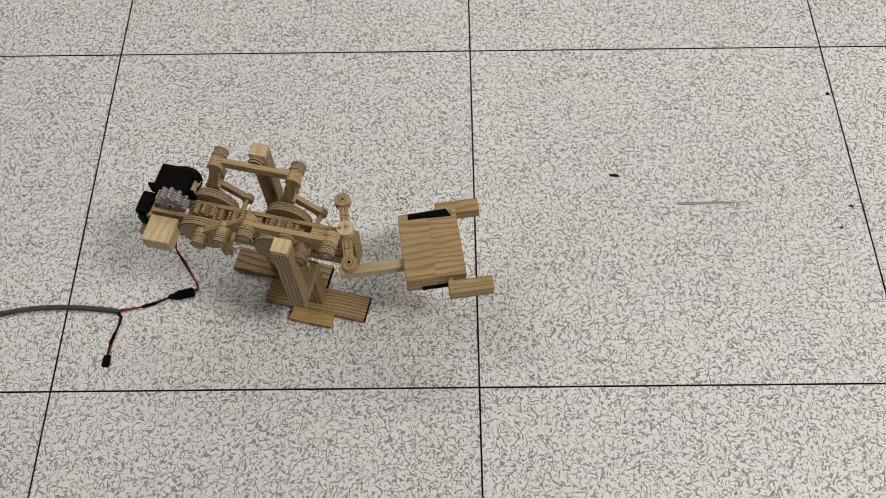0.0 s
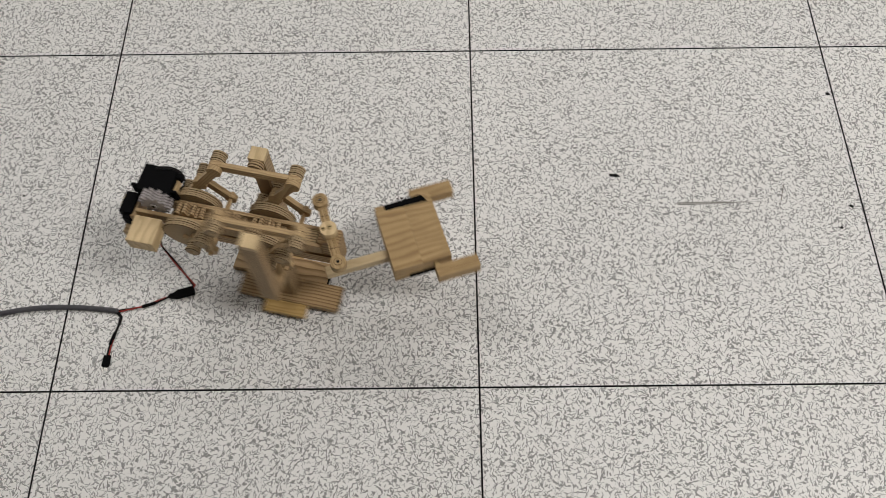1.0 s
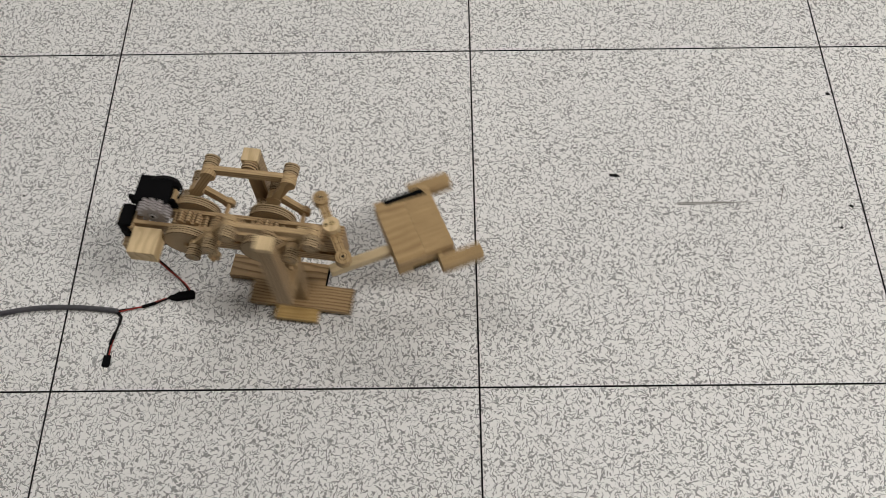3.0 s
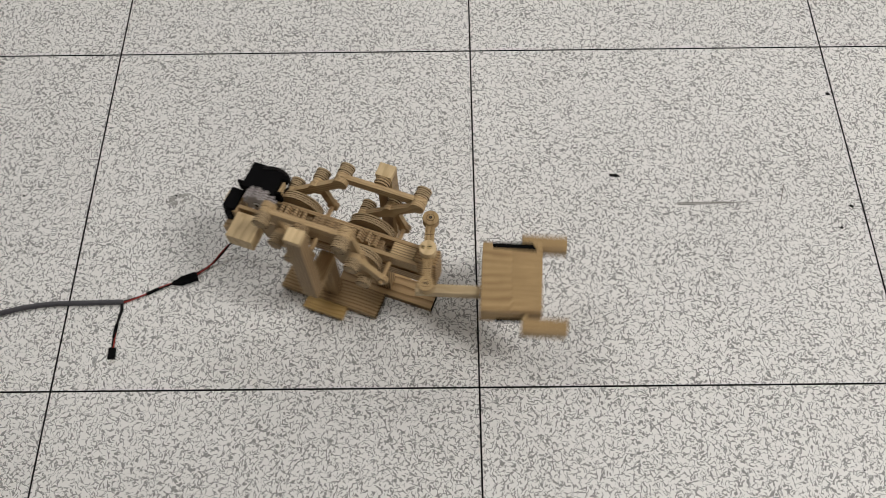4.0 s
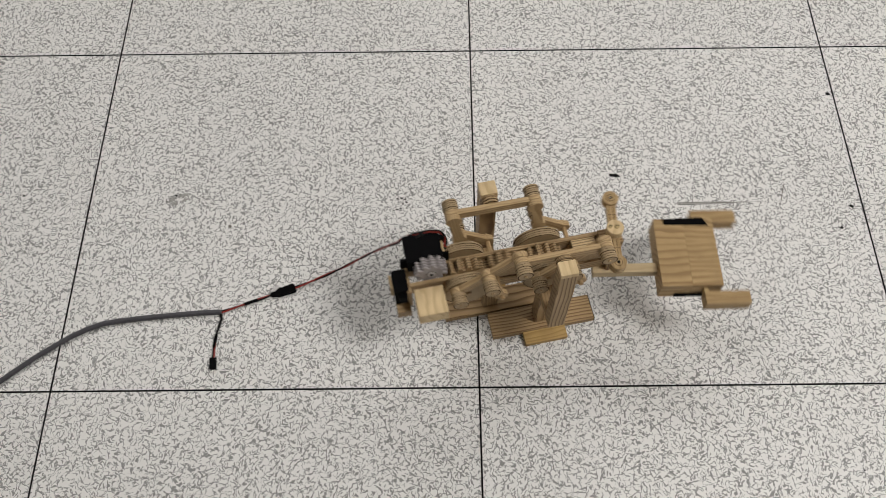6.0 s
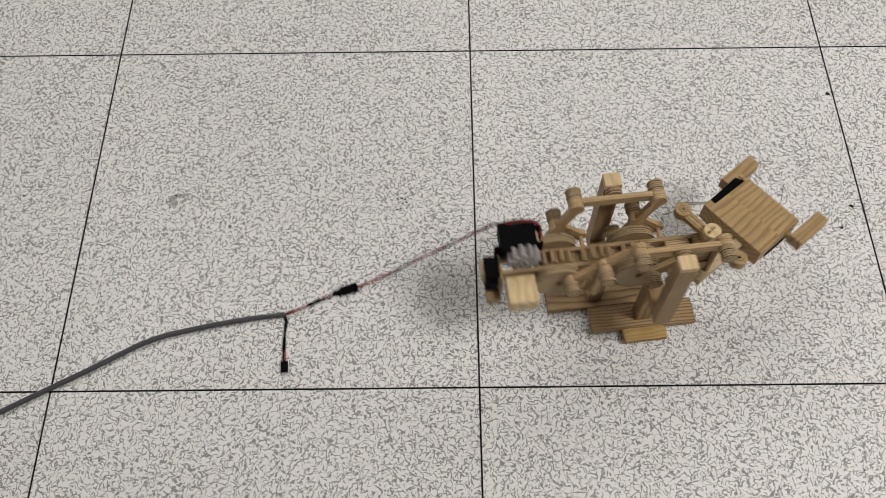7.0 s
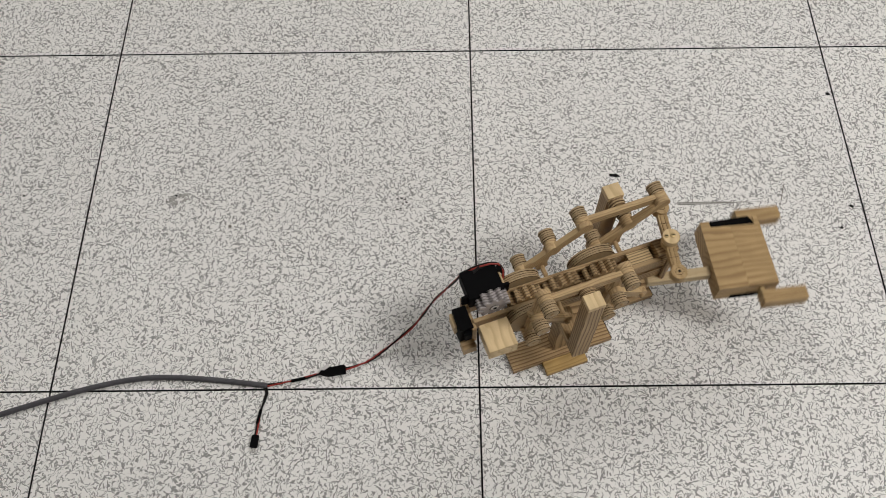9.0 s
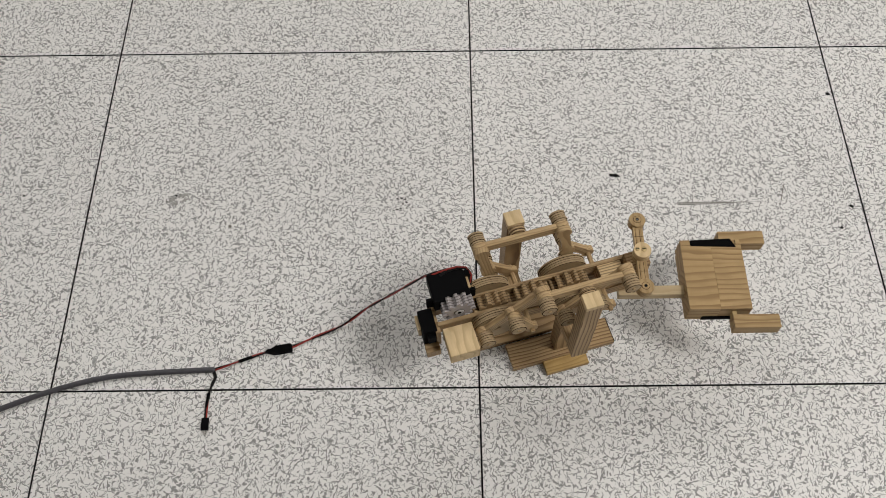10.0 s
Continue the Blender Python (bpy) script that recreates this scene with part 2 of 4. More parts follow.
def tube(bm, pts, r, seg=8):
    """A round wire through the points."""
    pts, rings = [Vector(p) for p in pts], []
    for i, p in enumerate(pts):
        way = (pts[min(i + 1, len(pts) - 1)] - pts[max(i - 1, 0)]).normalized()
        side = way.cross(Vector((0.3, 0.2, 1))).normalized()
        up = side.cross(way)
        rings.append([bm.verts.new(p + (side * math.cos(a) + up * math.sin(a)) * r) for a in (2 * math.pi * k / seg for k in range(seg))])
    for a, b in zip(rings, rings[1:]):
        for k in range(seg):
            bm.faces.new((a[k], a[(k + 1) % seg], b[(k + 1) % seg], b[k]))
    bm.faces.new(rings[0])
    bm.faces.new(list(reversed(rings[-1])))


def gear(bm, teeth, r0, r1, h0, h1, axis=1):
    pts = []
    for i in range(teeth):
        a, w = 2 * math.pi * i / teeth, 2 * math.pi / teeth
        for f, r in ((-0.33, r0), (-0.26, (r0 + r1) / 2), (-0.2, r1 - 0.9), (-0.1, r1), (0.1, r1), (0.2, r1 - 0.9), (0.26, (r0 + r1) / 2), (0.33, r0)):
            pts.append((r * math.cos(a + f * w), r * math.sin(a + f * w)))
    layers = 5
    for i in range(layers):
        k = (h1 - h0) / layers
        outline(bm, pts, axis, h0 + i * k + 0.08, h0 + (i + 1) * k - 0.08)
    lathe(bm, [(h0 + 0.2, r0 - 2), (h1 - 0.2, r0 - 2)], axis, (0, 0, 0))


def finish(name, bm, material):
    bmesh.ops.recalc_face_normals(bm, faces=bm.faces[:])
    mesh = bpy.data.meshes.new(name)
    bmesh.ops.scale(bm, vec=(0.001, 0.001, 0.001), verts=bm.verts[:])
    bm.to_mesh(mesh)
    bm.free()
    mesh.materials.append(material)
    if any(poly.material_index for poly in mesh.polygons):
        mesh.materials.append(BURNT)
    return mesh


def part(name, bm, material, parent, label="", at=None):
    ob = new(name, finish(name, bm, material))
    ob.parent = parent
    if at is not None:
        ob.location = [v * 0.001 for v in at]
    if label:
        ob["label"] = label
    return ob


def boxed(name, parent, material, dims, bevel=0.6, label="", at=None):
    bm = bmesh.new()
    box(bm, *dims, bevel)
    return part(name, bm, material, parent, label, at)


# ---- the room ----
def structure(name, dims, material, label, bevel=0):
    bm = bmesh.new()
    box(bm, *dims, bevel)
    return tagged(new(name, finish(name, bm, material)), label, kind="structure")


X0, X1, Y0, Y1 = -4000, 4000, -3500, 3500
floor = structure("floor", (X0, X1, Y0, Y1, -40, -12), JOINT, "raised floor with dark joints between its panels")
structure("wall_north", (X0 - 100, X1 + 100, Y1, Y1 + 100, -40, 2700), WALL, "plain grey painted wall")
structure("wall_south", (X0 - 100, X1 + 100, Y0 - 100, Y0, -40, 2700), WALL, "plain grey painted wall")
structure("wall_east", (X1, X1 + 100, Y0, Y1, -40, 2700), WALL, "plain grey painted wall")
structure("wall_west", (X0 - 100, X0, Y0, Y1, -40, 2700), WALL, "plain grey painted wall")
structure("ceiling", (X0, X1, Y0, Y1, 2620, 2700), CEILING, "white mineral-fibre ceiling")
for px, py in PANELS:
    lamp = tagged(new("ceiling_light"), "flat white ceiling light panel, switched on", "ceiling light", "ceiling lights")
    lamp.location = (px, py, CEIL)
    boxed("lamp_frame", lamp, WALL, (-630, 630, -330, 330, 0, 20), 2)
    boxed("diffuser", lamp, LAMP, (-600, 600, -300, 300, -8, -2), 1, "glowing white diffuser")


# ---- the robot ----
H, U, SPAN, XP = 131.0, 16.73, 86.0, 161.4
ZP, ZA = 44.0, 35.0


def lambda_linkage(theta):
    """Crank pin, middle joint and free end of a straight-line linkage, in the plane of the crank (x forward, z up)."""
    p = (U * math.cos(theta), U * math.sin(theta))
    b = (2 * U, 0.0)
    d = (b[0] - p[0], b[1] - p[1])
    length = math.hypot(*d)
    h = math.sqrt((2.5 * U) ** 2 - (length / 2) ** 2)
    m = ((p[0] + b[0]) / 2 - d[1] / length * h, (p[1] + b[1]) / 2 + d[0] / length * h)
    return p, m, (2 * m[0] - p[0], 2 * m[1] - p[1])


robot = tagged(new("walking_robot"), "walking machine of pale wood with gears, linkages and black servos", "robot")


def rails():
    for s in (-1, 1):
        y0, y1 = sorted((s * 7.5, s * 12))
        boxed("rail", robot, PALE_X, (-60, 152, y0, y1, -3, 14), 0.5)
        boxed("lower_rail", robot, PINE_X, (-20, 168, y0, y1, -24, -9), 0.5)
    boxed("rail_spacer", robot, PLY_PALE, (119, 145, -7.2, 7.2, -8, 13.2), 0.4, "pale stacked plywood spacer")
    boxed("front_block", robot, PINE_X, (148, 172, -9, 9, -27, 22), 0.8)
    boxed("rear_plate", robot, PALE_X, (-64, -59, -18, 20, -20, 12), 0.5)
    boxed("weight_block", robot, PALE_BLOCK, (-57, -26, -48, -16.5, -4, 15), 1.0, "pale softwood block with a wavy grain")
    for x, s in ((2 * U, 1), (SPAN + 2 * U, 1), (2 * U, -1), (SPAN + 2 * U, -1)):
        bm = bmesh.new()
        h0, h1 = sorted((s * 6, s * 40))
        rod(bm, 1, (x, 0, 0), h0, h1, 2.6, 14, 0.4)
        part("dowel", bm, PINE_Y, robot)
    for x in (0, SPAN):
        bm = bmesh.new()
        rod(bm, 1, (x, 0, 0), -27, 27, 3.2, 14, 0.4)
        part("axle", bm, PINE_Y, robot)


def servos():
    body = boxed("servo", robot, BLACK, (-59, -20.5, 5, 37.5, 14.5, 35), 1.0, "matt black servo motor")
    boxed("servo_ear", body, BLACK, (-66, -59, 9, 12, 17, 34), 0.5)
    boxed("servo_ear", body, BLACK, (-20.5, -14, 9, 12, 17, 34), 0.5)
    boxed("servo_foot", body, BLACK, (-20.5, -15, 27, 33, 24, 34), 0.8)
    loop = [(-45, 33, 35.2), (-38, 35.5, 36), (-30, 36.5, 36.2), (-23, 36, 35.6), (-18, 34.8, 33.8), (-14.5, 32.5, 30.5), (-12.5, 29, 26.5), (-14, 24, 22.5), (-18, 20, 20)]
    for shift in (0.8, -0.8):
        bm = bmesh.new()
        tube(bm, [(x, y + shift, z + shift * 0.5) for x, y, z in loop], 0.9)
        part("servo_lead", bm, DARKWIRE, body, "thin looped servo wire")
    boxed("servo_bracket", robot, PALE_BLOCK, (-20.2, -17.4, 13, 34, 19.5, 29), 0.4)
    rear = boxed("rear_servo", robot, BLACK, (-77, -62, -16, 10, -20, 15), 1.0, "matt black servo motor")
    boxed("servo_ear", rear, BLACK, (-73, -65, -21, -16, -4, 10), 0.8)
    boxed("servo_backing", robot, PALE_BLOCK, (-80.5, -77.3, -8, 8, -8, 9), 0.5)
    boxed("servo_shelf", robot, PALE_X, (-77, -62, -27, -16.3, -26, -13), 0.5)


def drive():
    made = []
    for x, z, r, phase, mat in ((-36, 24, 1, 0.2, GEAR_GREY), (0, 0, -1, 0.0, PLY), (SPAN / 2, 0, 1, 0.2, PLY), (SPAN, 0, -1, 0.0, PLY)):
        bm = bmesh.new()
        if mat is GEAR_GREY:
            gear(bm, 11, 12.2, 17.8, -6.4, 6.4)
        else:
            gear(bm, 13, 16.5, 22.8, -6.6, 6.6)
        g = part("gear", bm, mat, robot, "grey laminated drive gear" if mat is GEAR_GREY else "laminated plywood gear", (x, 0, z))
        made.append((g, x, z, r, phase))
        if mat is GEAR_GREY:
            bm = bmesh.new()
            lathe(bm, [(-7.2, 5.4), (-7.1, 5.6), (-6.7, 5.6)], 1, (0, 0, 0), 24)
            part("hub_groove", bm, SCUFF, g)
            bm = bmesh.new()
            lathe(bm, [(-7.6, 4.4), (-7.4, 4.8), (-6.7, 4.8)], 1, (0, 0, 0), 24)
            part("hub_ring", bm, HORN_AND_SHEEN, g)
            bm = bmesh.new()
            lathe(bm, [(-8.0, 1.9), (-7.4, 2.1)], 1, (0, 0, 0), 16)
            part("screw", bm, HOLE_AND_SPECK_BLACK, g)
    return made


def wheels():
    made = []
    for x in (0, SPAN):
        for s in (-1, 1):
            bm = bmesh.new()
            h0, h1 = sorted((s * 13.5, s * 23.5))
            stack(bm, 1, (0, 0, 0), h0, h1, 26, 4)
            w = part("crank_wheel", bm, PLY_GREY, robot, "round crank wheel of glued plywood layers", (x, 0, 0))
            made.append((w, x, s))
    return made


def links():
    """Crank link with its three joints, and rocker link, front and rear on both sides."""
    made = []
    for x in (0, SPAN):
        for s in (-1, 1):
            lo, hi = sorted((s * 24.2, s * 30))
            bm = bmesh.new()
            bone(bm, (0, 0), (2.5 * U, 0), 1, lo, hi, 5.0, 8.0)
            bone(bm, (2.5 * U, 0), (5 * U, 0), 1, lo + 0.1 * s, hi + 0.1 * s, 5.0, 8.0)
            c = part("crank_link", bm, PALE_LINK, robot)
            for px, a, b, n in ((0, 30.2, 43, 5), (2.5 * U, 36.2, 48.5, 5), (5 * U, 36.4, 49.5 if s < 0 else 48.5, 5)):
                bm = bmesh.new()
                h0, h1 = sorted((s * a, s * b))
                stack(bm, 1, (px, 0, 0), h0, h1, 8.0, n)
                part("spacer", bm, PLY_GREY, c, "round spacer of thin plywood layers")
                bm = bmesh.new()
                h0, h1 = sorted((s * (b - 1), s * (b + 0.8)))
                rod(bm, 1, (px, 0, 0), h0, h1, 2.0, 12, 0.3)
                part("pin", bm, PINE_Y, c)
            bm = bmesh.new()
            lo, hi = sorted((s * 30.4, s * 36))
            bone(bm, (0, 0), (2.5 * U, 0), 1, lo, hi, 4.6, 7.0)
            r = part("rocker_link", bm, PALE_LINK, robot)
            made.append((c, r, x, s))
    return made


def leg(s):
    """Bar between the two crank links, with the leg that hangs from it; its zero point is the rear joint."""
    lo, hi = sorted((s * 30.6, s * 36.2))
    bm = bmesh.new()
    bone(bm, (0, 0), (SPAN, 0), 1, lo, hi, 5.0, 7.8)
    bar = part("leg_bar", bm, PALE_LINK, robot)
    mid = 41.5
    bm = bmesh.new()
    h0, h1 = sorted((s * 36.4, s * 44.8))
    stack(bm, 1, (mid, 0, 0), h0, h1, 8.5, 3)
    part("spacer", bm, PLY, bar)

    def sided(name, mat, x0, x1, y0, y1, z0, z1, bevel=0.6, label=""):
        y0, y1 = sorted((s * y0, s * y1))
        return boxed(name, bar, mat, (x0, x1, y0, y1, z0, z1), bevel, label)

    base = -(4 * U + H)
    sided("leg_post", PINE_Z, mid - 9, mid + 9, 45, 60, -122, 2)
    sided("post_cap", PALE_BLOCK, mid - 9, mid + 9, 44.6, 60.4, 2.2, 9)
    sided("cross_beam", PINE_Y, mid - 9, mid + 9, 7, 44.7, -122, -108)
    sided("lower_post", PINE_Z, mid - 9, mid + 9, 8, 24, base + 8.2, -122.3)
    a, b = (1.5, 33) if s < 0 else (0.5, 30)
    rear, front = (mid - 62, mid + 62) if s < 0 else (mid - 56, mid + 64)
    sided("foot_plate", PINE_X, rear, front, a, b, base, base + 8, 0.5, "long pine foot plate with strong grain")
    sided("foot_edge", MATT_BLACK, front + 0.1, front + 0.7, a + 0.3, b - 0.3, base, base + 7.8, 0)
    sided("foot_block", YELLOW, mid - 26, mid + 25, b + 0.2, b + 16, base, base + 7, 0.5, "short yellowish pine foot block")
    return bar


def steering_head():
    """The arm on the vertical pivot and the head that it carries; zero point on the pivot at axle height."""
    bm = bmesh.new()
    bone(bm, (0, -38), (0, 0), 2, 27, 34, 5.0, 8.6)
    bone(bm, (0, 0), (0, 39), 2, 27.1, 34.02, 5.0, 8.6)
    arm = part("steering_arm", bm, ARM_WOOD, robot, "flat wooden steering arm with round eyes")
    arm.location = (XP * 0.001, -0.0015, 0)
    for y in (-38, 39):
        bm = bmesh.new()
        lathe(bm, [(34.2, 8.3), (34.5, 8.6), (35.4, 8.6), (35.6, 8.2), (35.8, 8.6), (36.8, 8.6), (37.2, 8.1)], 2, (0, y, 0))
        part("eye_disc", bm, ARM_WOOD, arm)
        # The hole is a raised black disc: its inner shade is painted.
        for name, r, z, mat in (("eye_groove", 4.3, 37.3, BURNT), ("eye_ring", 3.8, 37.5, ARM_WOOD), ("eye_hole", 1.7, 37.7, HOLE_AND_SPECK_BLACK)):
            bm = bmesh.new()
            lathe(bm, [(37.0, r), (z - 0.05, r), (z, r - 0.1)], 2, (0, y, 0), 24)
            part(name, bm, mat, arm)
        sense = 1 if y > 0 else -1
        for x in (-3.2, 1.2):
            y0, y1 = sorted((sense * 10, sense * 29))
            boxed("score_line", arm, BURNT, (x - 0.22, x + 0.22, y0, y1, 34.05, 34.3), 0)
        y0 = sense * 20
        boxed("score_line", arm, BURNT, (-4.6, 4.6, y0 - 0.22, y0 + 0.22, 34.05, 34.3), 0)
    bm = bmesh.new()
    lathe(bm, [(34.4, 8.6), (34.8, 9), (42.6, 9), (43, 8.6)], 2, (0, 0, 0))
    part("pivot_disc", bm, PALE_BLOCK, arm)
    for x, r, mat in ((-5.2, 2.2, BRASS), (1.5, 2.8, BRASS)):
        bm = bmesh.new()
        lathe(bm, [(43.1, r), (43.9, r), (44.3, r * 0.6)], 2, (x, 0.6, 0), 18)
        part("screw", bm, mat, arm)
        # The slot's shade is drawn as a thin black bar on the screw.
        boxed("screw_slot", arm, HOLE_AND_SPECK_BLACK, (x - r * 0.7, x + r * 0.7, 0.3, 0.9, 44.0, 44.5), 0)
    bm = bmesh.new()
    rod(bm, 2, (0, 0, 0), 23, 29, 6.5)
    part("pivot_collar", bm, PINE_Y, arm)
    bm = bmesh.new()
    rod(bm, 2, (1, -13, 0), -37, 29, 3.0)
    part("pivot_shaft", bm, PINE_Z, arm)
    boxed("neck_bar", arm, NECK, (-15, 56.6, -19, -8, -38, -27), 0.8, "square pale wooden neck bar")
    x0, x1, y0, y1, z0, z1 = 57, 123.5, -41, 36, -45, -18
    # block of two glued halves: a long rear half and a front half
    boxed("head_half", arm, HEAD_WOOD, (x0, (x0 + x1) / 2 - 0.03, y0, y1, z0, z1), 0.35, "broad pine head block, glued from two halves")
    boxed("head_half", arm, HEAD_WOOD, ((x0 + x1) / 2 + 0.03, x1, y0, y1, z0 + 0.2, z1 - 0.12), 0.35)
    boxed("claw", arm, HEAD_WOOD, (101, 151, y1 + 2, y1 + 18, -36, -20), 0.9, "short square wooden claw")
    boxed("claw", arm, HEAD_WOOD, (102, 151, y0 - 21, y0 - 5.5, -36, -20), 0.9, "short square wooden claw")
    boxed("cheek", arm, HEAD_WOOD, (x0 + 0.4, x0 + 11, y1 + 0.1, y1 + 6.5, z0 + 1, z1 - 0.2), 0.5)
    boxed("cheek", arm, HEAD_WOOD, (x1 - 5.5, x1 - 0.4, y1 + 0.1, y1 + 6.5, z0 + 1, z1 - 0.2), 0.5)
    # Flat black pieces mark the dark slot on each side of the head.
    bm = bmesh.new()
    outline(bm, [(x0 + 11.3, y1 - 1.2), (x1 - 5.8, y1 - 3.0), (x1 - 11, y1 + 7.5), (x0 + 11.3, y1 + 6)], 2, z0 + 3, z1 + 0.35)
    part("tape_strip", bm, MATT_BLACK, arm, "black strip at the slot of the head")
    boxed("tape_strip", arm, MATT_BLACK, (x0 + 17, x1 - 14, y0 - 1.2, y0 - 0.1, z0 + 0.5, z0 + 8), 0.3, "black strip at the slot of the head")
    boxed("claw_hinge", arm, BRASS, (103, 108, y0 - 5.4, y0 - 0.1, -34, -24), 0.5)
    return arm


def thread():
    bm = bmesh.new()
    rod(bm, 0, (0, 0, 0), 0, 40, 0.35, 8, 0.1)
    return part("thread", bm, THREAD, robot, "thin white thread")


THREAD_LINE = thread()
rails()
servos()
GEARS = drive()
WHEELS = wheels()
LINKS = links()
LEGS = {1: leg(1), -1: leg(-1)}
ARM = steering_head()


# ---- cable and wires on the floor, in short rigid pieces ----
def pieces(name, thing, count, length, radius, material):
    bm = bmesh.new()
    prof = [(-radius * 0.7, radius * 0.45), (-radius * 0.3, radius * 0.9), (0, radius), (length, radius), (length + radius * 0.3, radius * 0.9), (length + radius * 0.7, radius * 0.45)]
    lathe(bm, prof, 0, (0, 0, 0), 12)
    mesh = finish(name, bm, material)
    made = []
    for _ in range(count):
        ob = new(name, mesh)
        ob.parent = thing
        made.append(ob)
    return made


cable = tagged(new("power_cable"), "grey cable with thin red and black wires on the floor", "cable")
SHEATH = pieces("cable_piece", cable, 30, 20.0, 3.2, CABLE)
STEP = 10.0
NWIRE = 44
wire_black = pieces("wire_piece", cable, NWIRE, STEP, 0.95, DARKWIRE)
wire_red = pieces("wire_piece", cable, NWIRE, STEP, 0.95, RED)
tail_black = pieces("tail_piece", cable, 6, STEP, 0.95, DARKWIRE)
tail_red = pieces("tail_piece", cable, 4, STEP, 0.9, DARKWIRE) + pieces("tail_piece", cable, 2, STEP, 0.9, RED)


def plugs():
    bm = bmesh.new()
    outline(bm, [(-7, -1), (-2, 4), (5, 8.5), (8, 4.5), (23, 5.2), (25, 3), (24.5, -5), (3, -5.2)], 2, -0.5, 5.5)
    plug = part("tape_joint", bm, MATT_BLACK, cable, "joint wrapped in black tape")
    # Pale triangle: the sheen on the tape's curled end, put into the colour.
    bm = bmesh.new()
    outline(bm, [(-5, 2.5), (5, 9.5), (7, 5.5), (0, 1.5)], 2, 5.6, 6.0)
    part("tape_tail", bm, HORN_AND_SHEEN, plug, "curled shiny end of the tape, sheen painted pale")
    sleeve = boxed("sleeve", cable, MATT_BLACK, (0, 17, -1.6, 1.6, 0, 3.4), 0.7)
    sleeve2 = boxed("sleeve", cable, MATT_BLACK, (0, 17, -1.6, 1.6, 0, 3.4), 0.7)
    head = boxed("connector", cable, BLACK, (0, 14, -4, 4, 0, 4), 0.4, "small black three-pin connector")
    for y in (-2.5, 0, 2.5):
        boxed("connector_pin", head, STEEL, (14, 20, y - 0.35, y + 0.35, 1.6, 2.3), 0.1)
    return plug, sleeve, sleeve2, head


PLUG, SLEEVE, SLEEVE2, CONNECTOR = plugs()

# ---- marks on the floor ----
def mark(name, label, x, y, sx, sy, turn, material, seed, z=0.35, blobs=1):
    rnd = random.Random(seed)
    bm = bmesh.new()
    for b in range(blobs):
        ox, oy = (0, 0) if blobs == 1 else (rnd.uniform(-sx, sx), rnd.uniform(-sy, sy))
        k = 1.0 if blobs == 1 else rnd.uniform(0.2, 0.5)
        n = 14
        pts = [(ox + sx * k * rnd.uniform(0.6, 1.1) * math.cos(2 * math.pi * i / n), oy + sy * k * rnd.uniform(0.5, 1.1) * math.sin(2 * math.pi * i / n)) for i in range(n)]
        outline(bm, pts, 2, 0.02, z + 0.02 * b)
    ob = tagged(new(name, finish(name, bm, material)), label, "mark")
    ob.matrix_world = pose(x, y, 0, 0, 0, turn)
    return ob


mark("debris", "small black scrap lying on the floor", 0.1859, 0.2878, 8.5, 3.4, -9, HOLE_AND_SPECK_BLACK, 3, blobs=1)


def long_scratch():
    """A rubbed streak, broad at one end and running out to a hairline."""
    bm = bmesh.new()
    outline(bm, [(-53, 1.2), (-50, 2.3), (-20, 1.9), (8, 1.7), (18, 0.8), (54, 0.3), (54, -0.2), (18, -0.6), (8, -1.4), (-20, -1.8), (-50, -2.2), (-53, -1.5)], 2, 0.02, 0.3)
    ob = tagged(new("scratch", finish("scratch", bm, SMUDGE)), "long grey scratch on the floor panel", "mark")
    ob.matrix_world = pose(0.3148, 0.2448, 0, 0, 0, 0.8)
    for y0, y1, x0, x1 in ((-2.2, -1.5, -51, -8), (0.9, 1.4, -46, 5), (-0.5, 0.2, -10, 40)):
        boxed("score_line", ob, SCUFF, (x0, x1, y0, y1, 0.31, 0.36), 0)


long_scratch()
mark("scratch", "faint grey scratch on the floor panel", 0.4009, 0.2601, 19.7, 0.75, -108, SCUFF, 5, blobs=1)
mark("smudge", "grey rubbed smudge on the floor panel", -0.3856, 0.2587, 13.0, 5.5, 24, SMUDGE, 6, blobs=16)
mark("speck", "tiny black speck on the floor panel", 0.3204, 0.2644, 1.1, 0.9, 0, HOLE_AND_SPECK_BLACK, 60)
mark("speck", "tiny black speck on the floor panel", 0.3027, 0.1921, 0.9, 1.0, 0, HOLE_AND_SPECK_BLACK, 61)
mark("spot", "grey spot on the floor panel", -0.3138, 0.2175, 3.2, 3.2, -1, SCUFF, 8, blobs=1)
mark("spot", "dark spot beside the floor joint", 0.4931, 0.4169, 4.2, 3.0, -25, HOLE_AND_SPECK_BLACK, 9, blobs=1)
mark("spot", "dark spot on the floor panel", 0.4857, 0.2377, 3.2, 2.3, -18, HOLE_AND_SPECK_BLACK, 10, blobs=1)
mark("spot", "dark spot on the floor panel", 0.4661, 0.2060, 2.6, 2.6, -23, HOLE_AND_SPECK_BLACK, 11, blobs=1)
mark("spot", "dark spot on the floor panel", 0.1558, 0.2460, 2.0, 1.2, -26, HOLE_AND_SPECK_BLACK, 12, blobs=1)
mark("spot", "dark spot beside the floor joint", 0.2298, 0.0007, 2.3, 1.2, -9, HOLE_AND_SPECK_BLACK, 13, blobs=1)
mark("spot", "dark spot on the floor panel", 0.4241, -0.0996, 1.5, 1.0, -12, HOLE_AND_SPECK_BLACK, 14, blobs=1)
mark("spot", "dark spot on the floor panel", -0.5887, 0.2664, 2.2, 1.2, -23, HOLE_AND_SPECK_BLACK, 15, blobs=1)
mark("speck", "tiny black speck on the floor panel", -0.3890, 0.2645, 2.7, 1.8, -6, HOLE_AND_SPECK_BLACK, 40, blobs=1)
